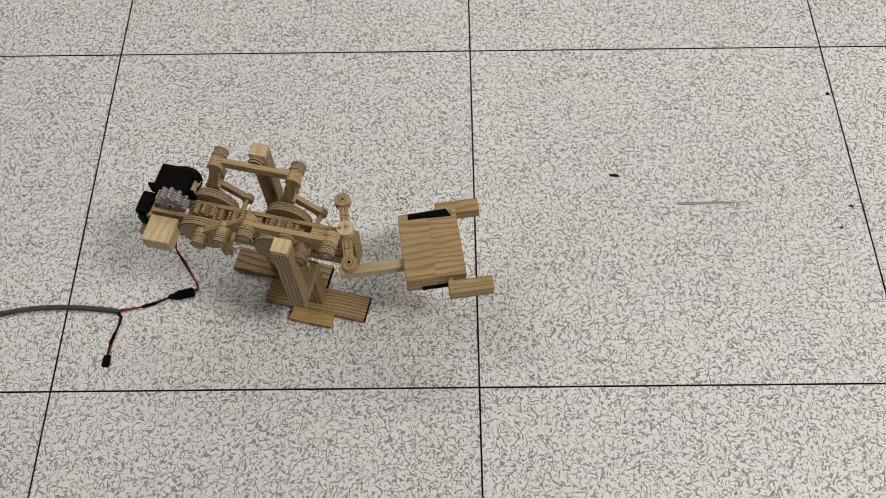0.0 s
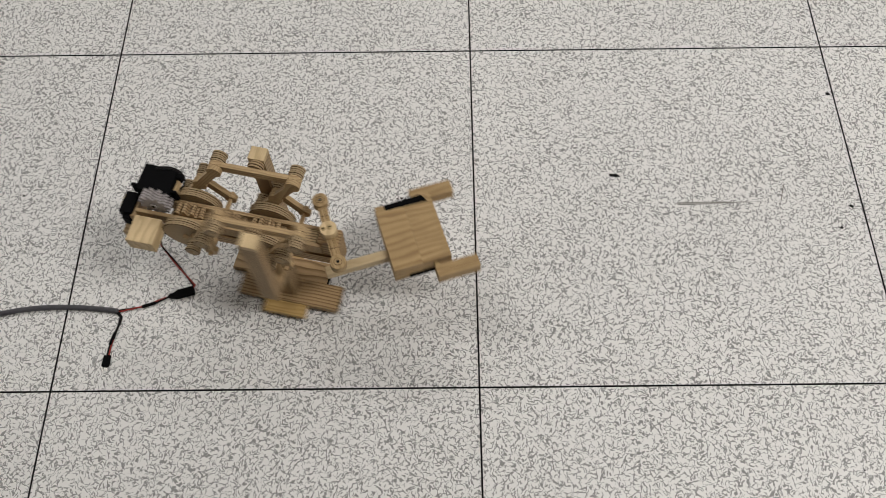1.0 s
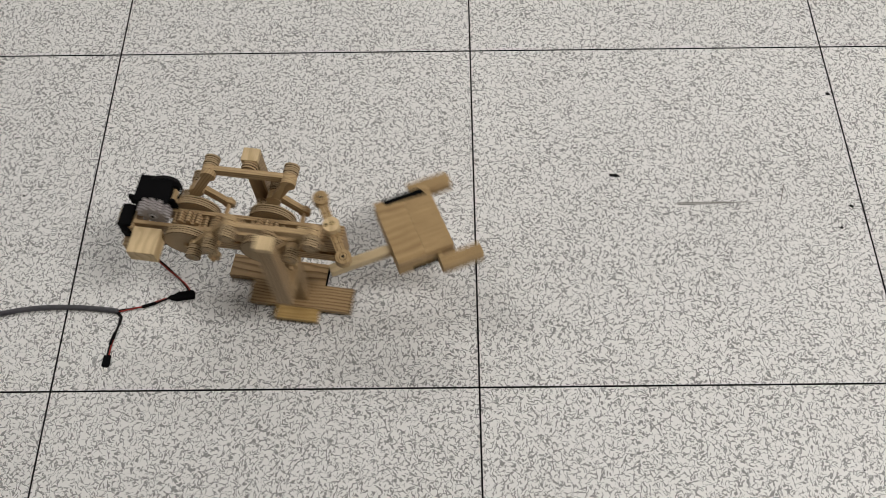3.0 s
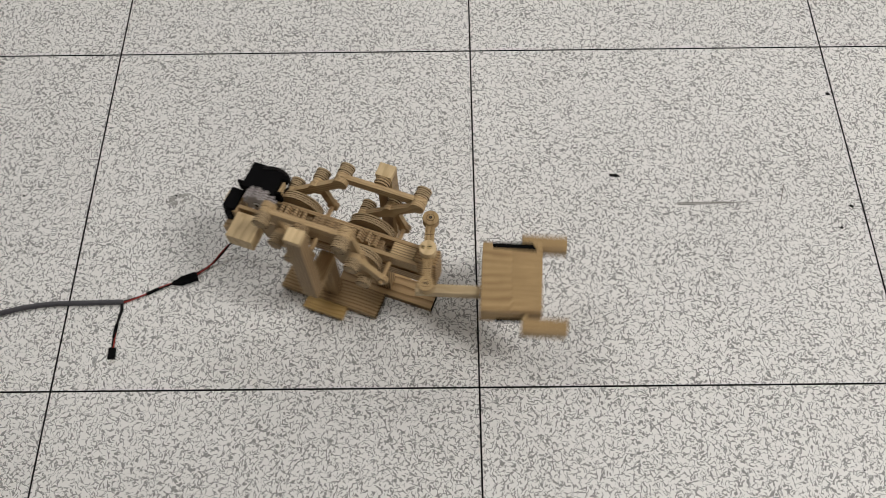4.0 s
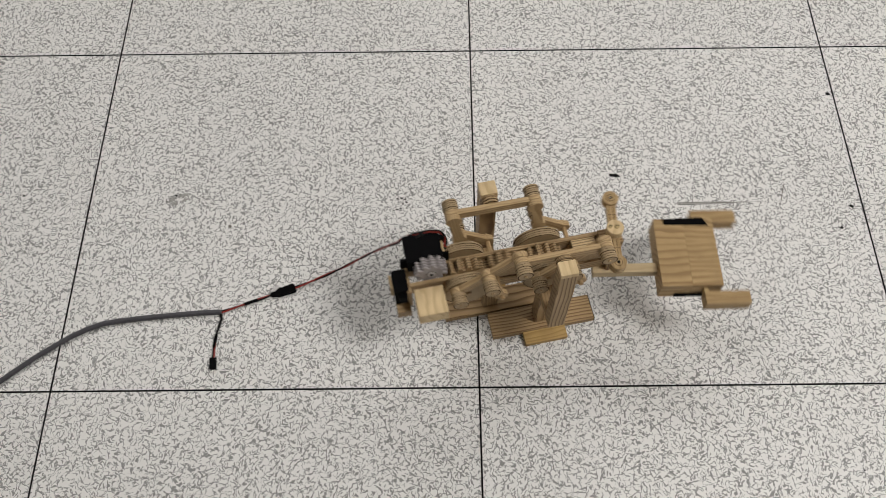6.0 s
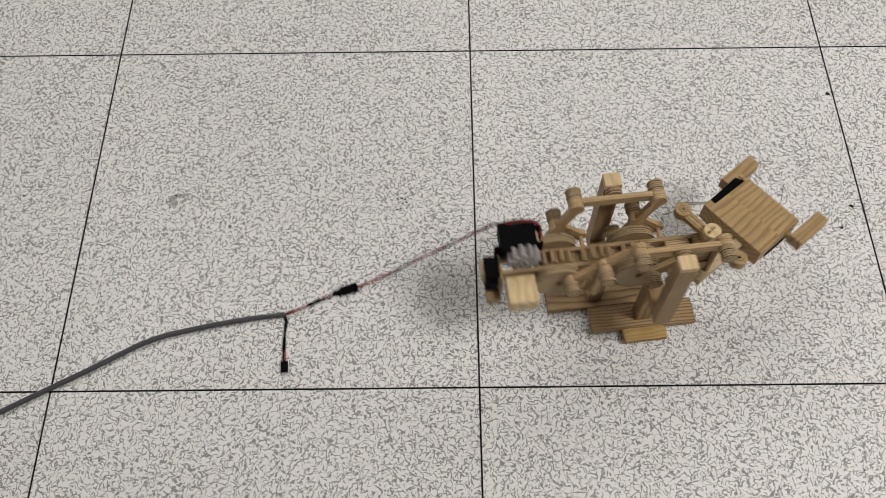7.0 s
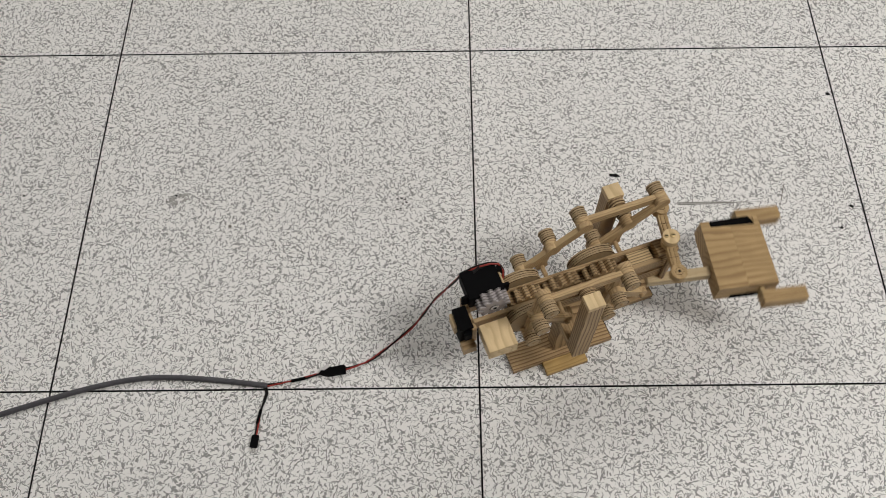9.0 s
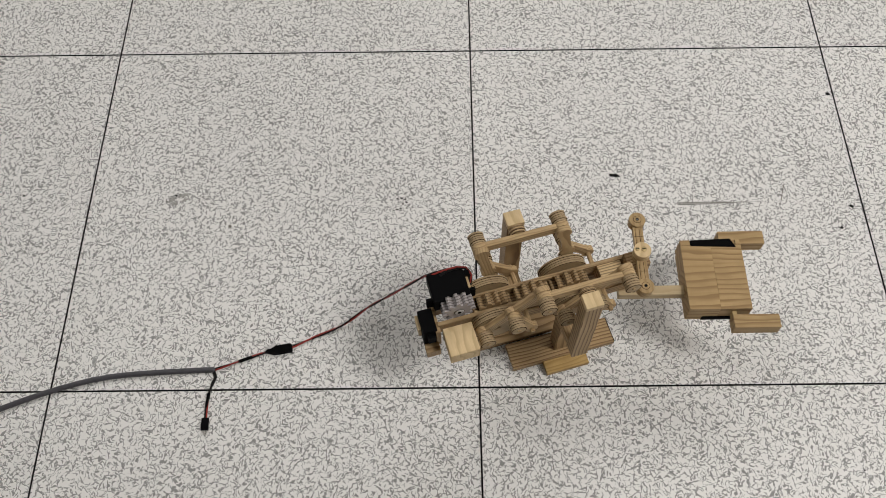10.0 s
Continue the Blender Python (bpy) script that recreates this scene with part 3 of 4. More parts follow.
mark("speck", "tiny black speck on the floor panel", -0.3832, 0.2652, 2.2, 1.4, -7, HOLE_AND_SPECK_BLACK, 41, blobs=1)
mark("speck", "tiny black speck on the floor panel", -0.3797, 0.2618, 1.7, 1.1, -9, HOLE_AND_SPECK_BLACK, 42, blobs=1)
mark("speck", "tiny black speck on the floor panel", -0.3949, 0.2594, 2.1, 1.3, -8, HOLE_AND_SPECK_BLACK, 43, blobs=1)
mark("speck", "tiny black speck on the floor panel", -0.3988, 0.2552, 2.0, 1.3, -8, HOLE_AND_SPECK_BLACK, 44, blobs=1)
mark("speck", "tiny black speck on the floor panel", -0.3760, 0.2557, 1.5, 1.0, -10, HOLE_AND_SPECK_BLACK, 45, blobs=1)
mark("speck", "tiny black speck on the floor panel", -0.0998, 0.2396, 2.3, 1.6, -7, HOLE_AND_SPECK_BLACK, 46, blobs=1)
mark("speck", "tiny black speck on the floor panel", -0.1041, 0.2380, 1.6, 1.1, -10, HOLE_AND_SPECK_BLACK, 47, blobs=1)
mark("speck", "tiny black speck on the floor panel", -0.0954, 0.2412, 2.0, 1.3, -8, HOLE_AND_SPECK_BLACK, 48, blobs=1)
mark("speck", "tiny black speck on the floor panel", -0.0993, 0.2557, 2.0, 1.3, -8, HOLE_AND_SPECK_BLACK, 49, blobs=1)
mark("speck", "tiny black speck on the floor panel", -0.0942, 0.2565, 2.5, 1.6, -7, HOLE_AND_SPECK_BLACK, 50, blobs=1)
mark("speck", "tiny black speck on the floor panel", -0.0898, 0.2547, 2.0, 1.3, -8, HOLE_AND_SPECK_BLACK, 51, blobs=1)
mark("speck", "tiny black speck on the floor panel", -0.0882, 0.2504, 2.1, 1.4, -8, HOLE_AND_SPECK_BLACK, 52, blobs=1)
mark("speck", "tiny black speck on the floor panel", -0.0926, 0.2480, 1.6, 1.1, -10, HOLE_AND_SPECK_BLACK, 53, blobs=1)


# ---- floor panels ----
def floor_panels():
    bm = bmesh.new()
    w = 248.95
    box(bm, -w, w, -w, w, -12, 0, 0)
    mesh = finish("floor_panel", bm, LAMINATE)
    mesh.materials.append(JOINT)
    for poly in mesh.polygons:
        poly.material_index = 0 if poly.normal.z > 0.5 else 1
    for i in range(-8, 8):
        for j in range(-7, 7):
            ob = new("floor_panel", mesh)
            ob.parent = floor
            ob.location = (0.25 + 0.5 * i, 0.25 + 0.5 * j, 0)


floor_panels()


# ---- movement ----
def glide(keys, t):
    """Value at t of a smooth curve through (time, value) that does not overshoot."""
    if t <= keys[0][0]:
        return keys[0][1]
    if t >= keys[-1][0]:
        return keys[-1][1]
    i = max(k for k in range(len(keys) - 1) if keys[k][0] <= t)

    def slope(k):
        if k <= 0 or k >= len(keys) - 1:
            return 0.0
        a = (keys[k][1] - keys[k - 1][1]) / (keys[k][0] - keys[k - 1][0])
        b = (keys[k + 1][1] - keys[k][1]) / (keys[k + 1][0] - keys[k][0])
        return 0.0 if a * b <= 0 else 2 * a * b / (a + b)

    (t0, v0), (t1, v1) = keys[i], keys[i + 1]
    h = t1 - t0
    u = (t - t0) / h
    return v0 * (2 * u ** 3 - 3 * u ** 2 + 1) + v1 * (3 * u ** 2 - 2 * u ** 3) + h * (slope(i) * (u ** 3 - 2 * u ** 2 + u) + slope(i + 1) * (u ** 3 - u ** 2))


POS_X = [(0, -299.5), (0.8, -299.5), (1, -318.1), (1.2, -329.8), (1.5, -303.9), (2, -299.8), (2.2, -299.1), (2.5, -311.2), (2.7, -327.5), (2.85, -328.0), (3.1, -307.0), (3.35, -287.0), (3.58, -263.0), (3.8, -229.2), (4, -206.1), (4.2, -186.4), (4.3, -173.5), (4.5, -165.8), (4.8, -143.4), (5, -126.0), (5.2, -95.8), (5.5, -71.2), (5.7, -43.8), (5.95, -23.0), (6.2, -1.0), (6.45, 23.0), (6.65, 41.0), (6.8, 52.9), (7, 79.9), (7.2, 90.9), (7.5, 91.3), (8, 86.9), (8.5, 63.3), (8.7, 57.0), (9, 43.7), (9.2, 35.6), (9.5, 22.9), (10, 8.9)]
POS_Y = [(0, 155.7), (0.8, 155.7), (1, 157.1), (1.2, 170.3), (1.5, 149.8), (2, 148.8), (2.2, 149.0), (2.5, 146.7), (2.7, 153.9), (2.85, 153.0), (3.1, 142.0), (3.35, 133.0), (3.58, 128.0), (3.8, 135.4), (4, 152.3), (4.2, 145.6), (4.3, 131.2), (4.5, 100.8), (4.8, 87.7), (5, 81.4), (5.2, 100.8), (5.5, 126.6), (5.7, 99.1), (5.95, 88.0), (6.2, 80.0), (6.45, 93.0), (6.65, 107.0), (6.8, 110.8), (7, 93.9), (7.2, 70.7), (7.5, 72.8), (8, 66.3), (8.5, 59.0), (8.7, 55.3), (9, 52.2), (9.2, 52.9), (9.5, 52.2), (10, 45.3)]
YAW = [(0, -13.3), (0.8, -13.3), (1, -12.7), (1.2, -14.5), (1.5, -10.1), (2, -9.1), (2.2, -9.5), (2.5, -8.5), (2.7, -7.8), (2.85, -8.5), (3.1, -7.5), (3.35, -2.5), (3.58, 1.5), (3.8, -7.8), (4, -20.7), (4.2, -20.1), (4.3, -14.5), (4.5, 0.0), (4.8, 7.2), (5, 12.7), (5.2, 3.6), (5.5, -11.9), (5.7, -1.3), (5.95, 9.5), (6.2, 15.5), (6.45, 7.5), (6.65, -0.5), (6.8, -2.9), (7, 6.0), (7.2, 15.7), (7.5, 15.8), (8, 18.0), (8.5, 17.6), (8.7, 19.7), (9, 19.2), (9.2, 16.7), (9.5, 15.1), (10, 15.5)]
HEAD = [(0, 15.7), (0.8, 15.7), (1, 24.4), (1.2, 34.4), (1.5, 16.8), (2, 13.8), (2.2, 14.0), (2.5, 22.6), (2.7, 33.1), (2.85, 34.5), (3.1, 12.5), (3.35, -13.5), (3.58, -35.5), (3.8, -23.5), (4, 11.4), (4.2, 29.4), (4.3, 27.1), (4.5, 10.9), (4.8, -13.7), (5, -38.4), (5.2, -18.2), (5.5, 30.7), (5.7, 19.9), (5.95, -9.5), (6.2, -36.5), (6.45, -16.5), (6.65, 10.5), (6.8, 27.1), (7, 28.1), (7.2, 17.2), (7.5, 23.6), (8, 27.9), (8.5, 29.5), (8.7, 7.3), (9, -17.7), (9.2, -28.7), (9.5, -30.7), (10, -20.9)]
CRANK = [(0, 231.2), (0.8, 231.2), (1, 183.7), (1.2, 152.7), (1.5, 225.1), (2, 234.6), (2.2, 234.7), (2.5, 202.3), (2.7, 168.9), (2.85, 166.0), (3.1, 226.0), (3.35, 296.0), (3.58, 358.0), (3.8, 415.9), (4, 488.3), (4.2, 546.3), (4.3, 578.0), (4.5, 598.0), (4.8, 669.2), (5, 721.0), (5.2, 791.2), (5.5, 886.5), (5.7, 948.2), (5.95, 1006.0), (6.2, 1074.0), (6.45, 1146.0), (6.65, 1198.0), (6.8, 1237.3), (7, 1295.2), (7.2, 1306.9), (7.5, 1303.7), (8, 1286.6), (8.5, 1224.3), (8.7, 1199.3), (9, 1139.2), (9.2, 1106.6), (9.5, 1079.2), (10, 1041.6)]
LIFT = [(0, 1.1), (0.8, 1.1), (1, -0.3), (1.2, -0.3), (1.5, 0.7), (2, 0.2), (2.2, 0.2), (2.5, -0.2), (2.7, -1.7), (2.85, 0.0), (3.1, 0.0), (3.35, 0.0), (3.58, 0.0), (3.8, 1.1), (4, -0.9), (4.2, -0.6), (4.3, -1.0), (4.5, -2.0), (4.8, -0.0), (5, -0.9), (5.2, 0.1), (5.5, -1.2), (5.7, -1.0), (5.95, 0.0), (6.2, 0.0), (6.45, 0.0), (6.65, 0.0), (6.8, 1.1), (7, 0.7), (7.2, 0.2), (7.5, -0.2), (8, 0.6), (8.5, 0.7), (8.7, 0.3), (9, 0.4), (9.2, -0.1), (9.5, 0.5), (10, 1.3)]
PITCH = [(0, -0.0), (0.8, -0.0), (1, 0.6), (1.2, 0.4), (1.5, 0.7), (2, 0.5), (2.2, 0.3), (2.5, 0.9), (2.7, 1.5), (2.85, 0.0), (3.1, 0.0), (3.35, 0.0), (3.58, 0.0), (3.8, 0.3), (4, -0.3), (4.2, 0.1), (4.3, 0.2), (4.5, 0.4), (4.8, -0.4), (5, 0.5), (5.2, 0.7), (5.5, 2.2), (5.7, 0.5), (5.95, 0.0), (6.2, 0.0), (6.45, 0.0), (6.65, 0.0), (6.8, 0.5), (7, 0.1), (7.2, 0.4), (7.5, -0.4), (8, -0.9), (8.5, -1.0), (8.7, -0.9), (9, -0.2), (9.2, -0.1), (9.5, -0.3), (10, -0.6)]
ROLL = [(0, -0.9), (0.8, -0.9), (1, 1.0), (1.2, 0.7), (1.5, -0.9), (2, -0.2), (2.2, -0.9), (2.5, 0.1), (2.7, 2.1), (2.85, -0.4), (3.1, -0.4), (3.35, -0.4), (3.58, -0.4), (3.8, -1.4), (4, -0.1), (4.2, -0.4), (4.3, -0.4), (4.5, -0.6), (4.8, -0.8), (5, -0.8), (5.2, -0.1), (5.5, -1.1), (5.7, -1.5), (5.95, -0.4), (6.2, -0.4), (6.45, -0.4), (6.65, -0.4), (6.8, 1.0), (7, -1.6), (7.2, -0.3), (7.5, -1.5), (8, -1.1), (8.5, -0.0), (8.7, -1.6), (9, -0.1), (9.2, -1.8), (9.5, -1.9), (10, -0.6)]


RIGHT = math.pi + math.radians(16.2)  # phase of the cranks on the other side
TIMES = [k / 10 for k in range(101)]


def robot_pose(t):
    return pose(glide(POS_X, t) / 1000, glide(POS_Y, t) / 1000, (H + glide(LIFT, t)) / 1000, glide(ROLL, t), glide(PITCH, t), glide(YAW, t))


def resample(line, start, step, count):
    """Points every step along a broken line, from start on; straight on past its end."""
    out, want, gone = [], start, 0.0
    for a, b in zip(line, line[1:]):
        d = (b - a).length
        while want <= gone + d and len(out) <= count:
            out.append(a.lerp(b, (want - gone) / d))
            want += step
        gone += d
    way = (line[-1] - line[-2]).normalized()
    while len(out) <= count:
        out.append(line[-1] + way * (want - gone))
        want += step
    return out


def rounded(line):
    """The same line with its corners cut twice."""
    for _ in range(2):
        new_line = [line[0]]
        for a, b in zip(line, line[1:]):
            new_line += [a.lerp(b, 0.25), a.lerp(b, 0.75)]
        line = new_line + [line[-1]]
    return line


def aimed(a, b):
    return Matrix.Translation(a) @ (b - a).to_track_quat("X", "Z").to_matrix().to_4x4()


LAID = []


def lay(t, sheath, wire, tail):
    """How the cable lies at t: points on the floor in millimetres, sheath and tail from the split outwards."""
    LAID.append((t, sheath, wire, tail))


lay(0, [(-438, 100), (-468, 104), (-503, 106), (-541, 105), (-581, 98), (-684, 74), (-833, 33)],
    [(-438, 100), (-402, 107), (-377, 118), (-350, 124), (-340, 129), (-362, 161), (-374, 179, 15)], [(-438, 100), (-430, 92), (-436, 72), (-439, 56), (-440, 36)])
lay(2.7, [(-438, 100), (-468, 104), (-503, 106), (-541, 105), (-581, 98), (-684, 74), (-833, 33)],
    [(-438, 100), (-402, 107), (-377, 118), (-350, 124), (-340, 129), (-362, 161), (-374, 179, 15)], [(-438, 100), (-430, 92), (-436, 72), (-439, 56), (-440, 36)])
lay(3.8, [(-438, 100), (-468, 104), (-503, 106), (-541, 105), (-581, 98), (-684, 74), (-833, 33)],
    [(-438, 100), (-402, 107), (-377, 115), (-348, 111), (-333, 113), (-325, 122), (-319, 147, 15)], [(-438, 100), (-430, 92), (-436, 72), (-439, 56), (-440, 36)])
lay(4, [(-434, 112), (-473, 111), (-508, 111), (-543, 108), (-581, 99), (-680, 60), (-808, -2)],
    [(-434, 112), (-411, 120), (-383, 134), (-358, 142), (-330, 162), (-305, 182, 20)], [(-434, 112), (-432, 104), (-436, 84), (-436, 60), (-435, 42)])
lay(4.3, [(-424, 118), (-447, 119), (-482, 118), (-516, 116), (-549, 108), (-581, 96), (-680, 52), (-800, -8)],
    [(-424, 119), (-409, 121), (-391, 127), (-369, 135), (-347, 137), (-317, 144), (-298, 156, 10), (-276, 166, 20)], [(-424, 118), (-420, 111), (-423, 94), (-422, 72), (-420, 56)])
lay(4.5, [(-408, 87), (-453, 97), (-499, 102), (-539, 98), (-577, 82), (-652, 31), (-742, -43)],
    [(-408, 87), (-380, 88), (-349, 91), (-329, 91), (-302, 95), (-279, 114), (-252, 119, 20)], [(-408, 87), (-405, 77), (-412, 57), (-415, 39), (-419, 22)])
lay(5, [(-375, 67), (-411, 72), (-467, 81), (-507, 80), (-544, 68), (-570, 52), (-636, -4), (-704, -81)],
    [(-375, 67), (-339, 63), (-308, 60), (-285, 54), (-259, 54), (-248, 69), (-221, 70, 60)], [(-375, 67), (-370, 56), (-379, 42), (-391, 26), (-397, 8)])
lay(5.3, [(-377, 81), (-414, 83), (-455, 86), (-496, 85), (-535, 72), (-571, 52), (-634, -5), (-702, -85)],
    [(-377, 81), (-353, 90), (-334, 99), (-320, 106), (-299, 111), (-272, 122, 10), (-236, 138, 30), (-187, 146, 90), (-151, 137, 158)], [(-377, 81), (-374, 75), (-379, 54), (-382, 32), (-381, 16)])
lay(5.5, [(-375, 132), (-445, 112), (-499, 91), (-537, 71), (-568, 43), (-632, -17), (-696, -106)],
    [(-375, 132), (-349, 147), (-320, 165), (-296, 172), (-257, 192, 10), (-195, 197, 50), (-142, 183, 120), (-120, 177, 158)], [(-375, 132), (-375, 123), (-376, 104), (-376, 86), (-375, 64)])
lay(5.7, [(-340, 96), (-370, 96), (-415, 96), (-459, 94), (-502, 80), (-536, 56), (-565, 32), (-624, -24), (-686, -100)],
    [(-340, 96), (-308, 106), (-282, 115), (-259, 123), (-237, 133), (-213, 145), (-193, 149, 15), (-158, 148, 60), (-125, 141, 120), (-105, 137, 155)], [(-340, 96), (-335, 89), (-339, 70), (-340, 49), (-338, 28)])
lay(6.8, [(-254, 103), (-299, 92), (-348, 80), (-390, 67), (-427, 50), (-467, 27), (-510, 2), (-553, -22), (-627, -63)],
    [(-254, 103), (-229, 118), (-197, 136), (-172, 144), (-136, 157, 10), (-96, 162, 40), (-62, 156, 90), (-31, 151, 130), (-7, 151, 158)], [(-254, 103), (-252, 100), (-259, 83), (-260, 63), (-260, 42)])
lay(7, [(-234, 93), (-284, 87), (-329, 78), (-391, 64), (-445, 32), (-498, 4), (-552, -25), (-626, -66)],
    [(-234, 93), (-196, 110), (-171, 122), (-147, 129), (-107, 145, 5), (-80, 150, 25), (-30, 147, 80), (11, 132, 150)], [(-234, 93), (-230, 87), (-232, 69), (-231, 49), (-229, 29)])
lay(7.2, [(-229, 67), (-269, 68), (-316, 68), (-356, 64), (-402, 50), (-445, 28), (-499, -1), (-553, -25), (-622, -62)],
    [(-229, 67), (-201, 75), (-168, 86), (-146, 90), (-113, 104), (-72, 119), (-42, 131, 12), (-10, 124, 55), (12, 112, 110), (27, 98, 158)], [(-229, 67), (-225, 59), (-230, 34), (-232, 13), (-232, -2)])
lay(7.5, [(-229, 68), (-282, 70), (-336, 68), (-392, 54), (-444, 29), (-499, 0), (-552, -28), (-620, -63)],
    [(-229, 68), (-198, 78), (-164, 89), (-140, 94), (-106, 105), (-75, 117), (-57, 125), (-37, 132, 15), (-11, 118, 70), (7, 111, 110), (24, 96, 158)], [(-229, 68), (-223, 61), (-227, 34), (-226, 16), (-226, -1)])
lay(8, [(-237, 63), (-276, 62), (-326, 61), (-364, 56), (-402, 47), (-434, 35), (-492, 9), (-555, -15), (-637, -47)],
    [(-237, 63), (-208, 71), (-179, 85), (-154, 90), (-125, 102), (-98, 113), (-70, 123), (-54, 128, 15), (-29, 123, 40), (3, 111, 100), (19, 90, 158)], [(-237, 63), (-233, 58), (-236, 37), (-235, 17), (-233, -3)])
lay(8.3, [(-259, 41), (-299, 33), (-351, 24), (-416, 11), (-478, -8), (-553, -24), (-636, -50)],
    [(-259, 42), (-230, 54), (-197, 70), (-175, 76), (-140, 85, 4), (-99, 103, 15), (-57, 116, 35), (-20, 112, 85), (7, 86, 158)], [(-259, 40), (-265, 31), (-270, 10), (-271, -17)])
lay(8.5, [(-254, 29), (-297, 25), (-350, 22), (-397, 15), (-443, 4), (-493, -10), (-552, -26), (-636, -53)],
    [(-254, 29), (-223, 38), (-187, 52), (-164, 56), (-133, 65), (-97, 81, 10), (-74, 91, 30), (-39, 90, 80), (-17, 84, 130), (-5, 81, 158)], [(-254, 29), (-250, 26), (-257, 12), (-261, -8), (-262, -25)])
lay(9, [(-249, 4), (-296, 10), (-349, 15), (-396, 15), (-447, 5), (-497, -10), (-552, -28), (-635, -57)],
    [(-249, 4), (-210, 11), (-184, 19), (-160, 22), (-128, 33), (-98, 54, 10), (-74, 67, 30), (-50, 73, 90), (-24, 68, 155)], [(-249, 4), (-245, -2), (-253, -28), (-254, -44), (-256, -64)])
lay(9.5, [(-317, 51), (-362, 39), (-418, 26), (-464, 14), (-501, -0), (-553, -21), (-636, -53)],
    [(-317, 51), (-286, 65), (-256, 78), (-233, 83), (-200, 98), (-175, 109), (-147, 112, 10), (-128, 114, 30), (-96, 105, 60), (-57, 90, 130), (-46, 81, 158)], [(-317, 51), (-314, 49), (-316, 28), (-312, 5), (-307, -12)])
lay(9.7, [(-315, 31), (-364, 23), (-410, 19), (-461, 8), (-499, -3), (-554, -22), (-636, -54)],
    [(-315, 32), (-286, 41), (-254, 52), (-229, 57), (-201, 67), (-161, 82), (-140, 91, 10), (-105, 93, 40), (-69, 88, 100), (-52, 76, 158)], [(-315, 31), (-314, 28), (-321, 8), (-323, -13), (-324, -30)])
lay(10, [(-312, 24), (-383, 21), (-442, 16), (-499, 0), (-553, -21), (-635, -57), (-726, -94)],
    [(-312, 24), (-272, 38), (-249, 47), (-226, 49), (-200, 62), (-164, 77), (-146, 87, 10), (-131, 89, 30), (-90, 79, 100), (-58, 70, 158)], [(-312, 24), (-307, 18), (-314, -0), (-315, -20), (-314, -45)])



def blend(rows, t):
    """Points of the key times, each moved smoothly to t."""
    n = len(rows[0][1])
    return [Vector([glide([(k, pts[i][c]) for k, pts in rows], t) for c in range(3)]) for i in range(n)]


def by_share(line, count):
    """The line's points at even shares of its length."""
    whole = sum((b - a).length for a, b in zip(line, line[1:]))
    return resample(line, 0, whole / count * 0.99999, count)


def cable_lines():
    sheath, wire, hold, tail = [], [], [], []
    for t, s, w, l in LAID:
        flat = lambda pts, z: [Vector((x / 1000, y / 1000, z)) for x, y in pts]
        sheath.append((t, resample(rounded(flat(s, 0.0034)), 0, 0.02, 30)))
        line = [Vector((p[0] / 1000, p[1] / 1000, (p[2] if len(p) > 2 else 1.5) / 1000)) for p in w]
        wire.append((t, by_share(line, 24)))
        hold.append((t, hold[0][1] if 0 < t < 3 else [robot_pose(t).inverted() @ line[-1]]))
        tail.append((t, resample(rounded(flat(l, 0.0015)), 0, STEP / 1000, 9)))
    return sheath, wire, hold, tail


def wire_at(wire, hold, t):
    """The thin wires from the split to the robot, which holds their far end."""
    line = blend(wire, t)
    body = robot_pose(t)
    pull = body @ blend(hold, t)[0] - line[-1]
    line = [p + pull * (i / 24) ** 2.5 for i, p in enumerate(line)]
    line += [body @ Vector(p) for p in WIRE_END[0 if t < 4.75 else 1]]
    return resample(rounded(line), 0, STEP / 1000, NWIRE)


WIRE_END = ([(-0.045, -0.01, -0.03), (0.02, 0.0, -0.035), (0.12, 0.0, -0.035)], [(-0.059, 0.037, 0.033), (-0.04, 0.0375, 0.036), (-0.024, 0.0365, 0.0365), (-0.0145, 0.033, 0.034), (-0.0135, 0.026, 0.025), (-0.019, 0.02, 0.019), (0.12, 0.0, -0.035)])


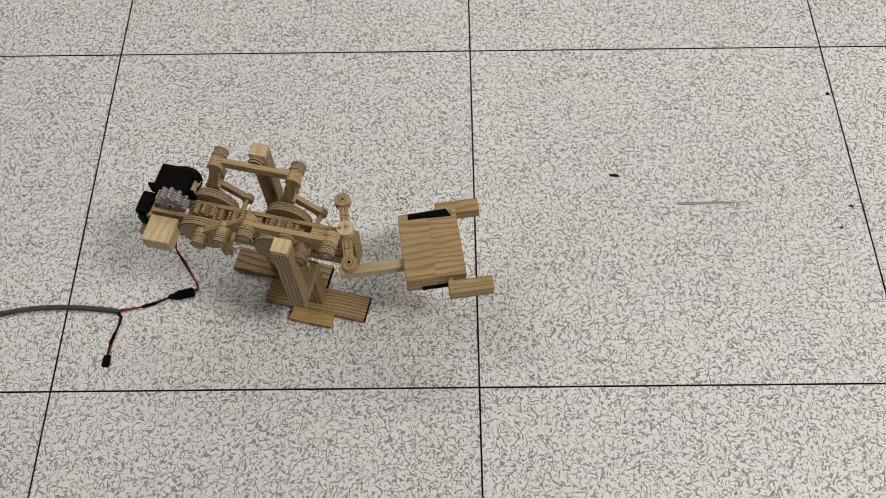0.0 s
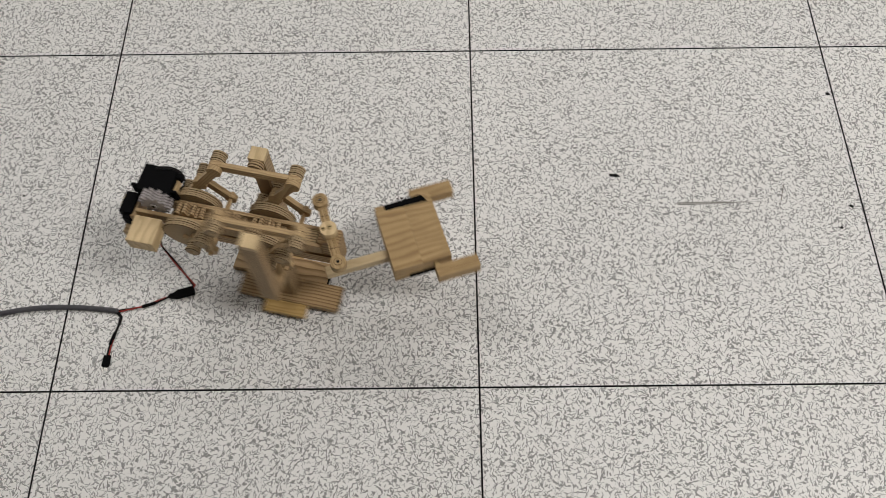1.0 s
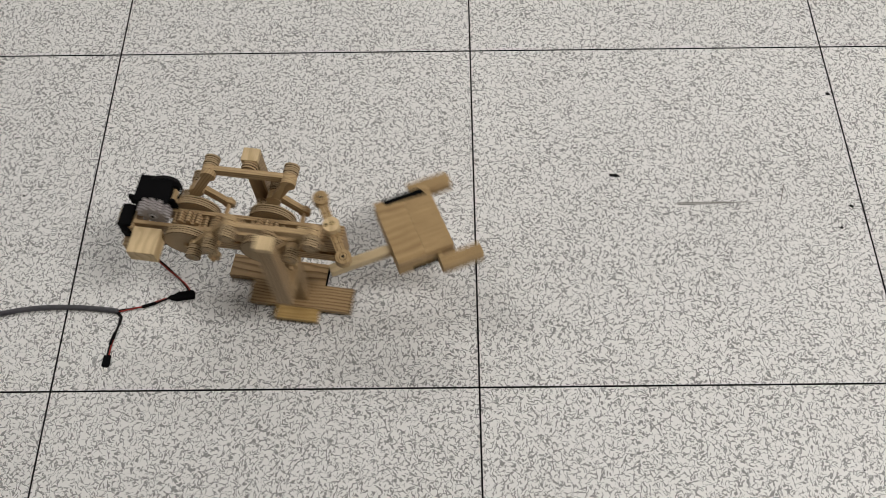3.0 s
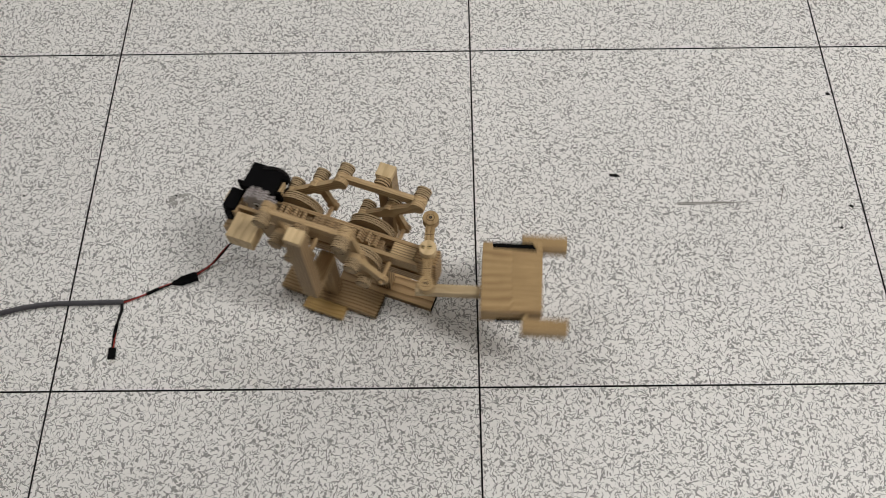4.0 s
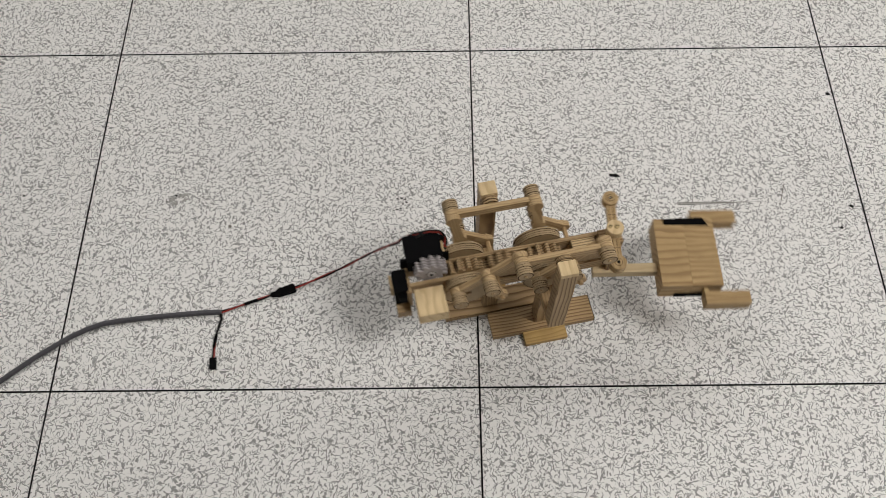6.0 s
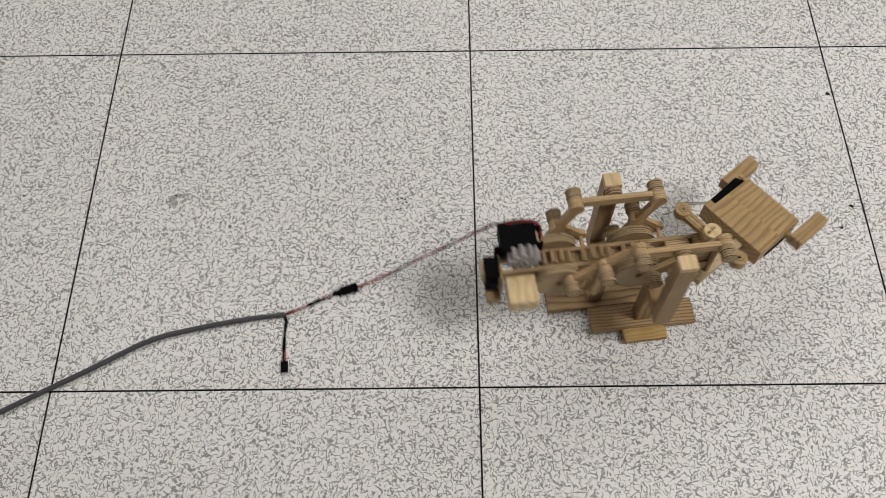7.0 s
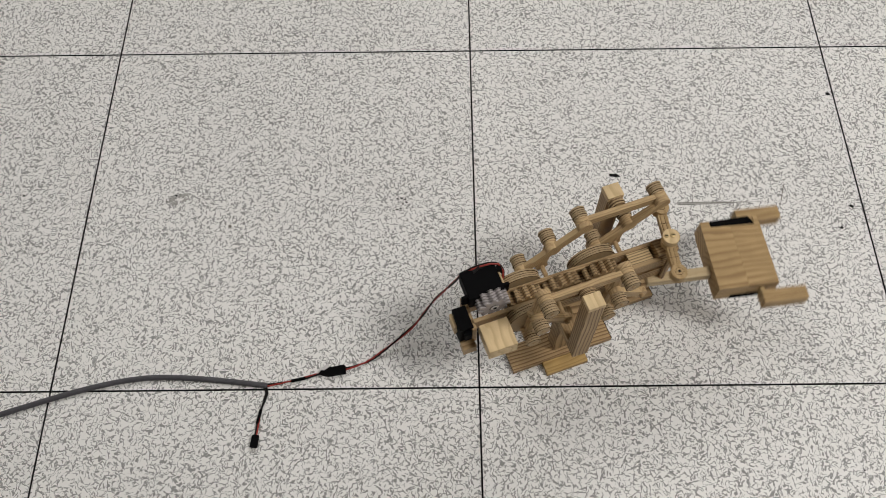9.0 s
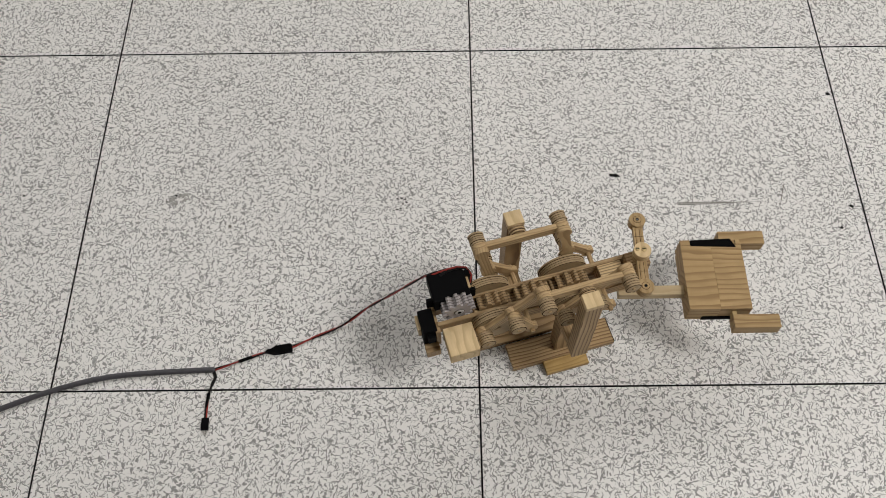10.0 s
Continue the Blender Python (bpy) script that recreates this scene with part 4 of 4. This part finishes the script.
def motions():
    turn = lambda t: math.radians(glide(CRANK, t))
    walk(robot, [(t, robot_pose(t)) for t in TIMES])
    walk(ARM, [(t, pose(XP / 1000, -0.0015, 0, 0, 0, glide(HEAD, t) + 5.5)) for t in TIMES])
    rows = []
    for t in TIMES:
        a = math.radians(glide(HEAD, t) + 5.5)
        end = Vector((XP - math.sin(a) * 39, -1.5 + math.cos(a) * 39, 38)) / 1000
        rows.append((t, aimed(end, Vector((SPAN + 2 * U, 45, 3)) / 1000)))
    walk(THREAD_LINE, rows)
    for g, x, z, sense, phase in GEARS:
        walk(g, [(t, pose(x / 1000, 0, z / 1000, 0, math.degrees(sense * turn(t) + phase), 0)) for t in TIMES])
    for w, x, s in WHEELS:
        walk(w, [(t, pose(x / 1000, 0, 0, 0, -math.degrees(turn(t) + (0 if s > 0 else RIGHT)), 0)) for t in TIMES])
    for c, r, x, s in LINKS:
        rows, rocks = [], []
        for t in TIMES:
            p, m, e = lambda_linkage(turn(t) + (0 if s > 0 else RIGHT))
            a = math.atan2(m[1] - p[1], m[0] - p[0])
            rows.append((t, pose((x + p[0]) / 1000, 0, p[1] / 1000, 0, -math.degrees(a), 0)))
            b = math.atan2(m[1], m[0] - 2 * U)
            rocks.append((t, pose((x + 2 * U) / 1000, 0, 0, 0, -math.degrees(b), 0)))
        walk(c, rows)
        walk(r, rocks)
    for s, bar in LEGS.items():
        rows = []
        for t in TIMES:
            e = lambda_linkage(turn(t) + (0 if s > 0 else RIGHT))[2]
            rows.append((t, pose(e[0] / 1000, 0, e[1] / 1000)))
        walk(bar, rows)
    sheath, wire, hold, tail = cable_lines()
    up = Vector((0, 0, 1))
    at = {t: (blend(sheath, t), wire_at(wire, hold, t), blend(tail, t)) for t in TIMES}
    for i, ob in enumerate(SHEATH):
        walk(ob, [(t, aimed(at[t][0][i], at[t][0][i + 1])) for t in TIMES])
    for k, (obs, n) in enumerate(((wire_black, 1), (wire_red, 1), (tail_black, 2), (tail_red, 2))):
        side = 0.0009 if k % 2 else -0.0009
        for i, ob in enumerate(obs):
            rows = []
            for t in TIMES:
                a, b = at[t][n][i], at[t][n][i + 1]
                twist = 0.7 * i
                off = (b - a).cross(up).normalized() * side * math.cos(twist) + up * abs(side) * (0.6 + 0.6 * math.sin(twist) * (1 if k % 2 else -1))
                rows.append((t, aimed(a + off, b + off)))
            walk(ob, rows)
    for ob, n, i in ((PLUG, 1, 7), (SLEEVE, 1, 3), (SLEEVE2, 2, 3), (CONNECTOR, 2, 6)):
        walk(ob, [(t, aimed(at[t][n][i] - up * 0.001, at[t][n][i + 1] - up * 0.001)) for t in TIMES])


motions()
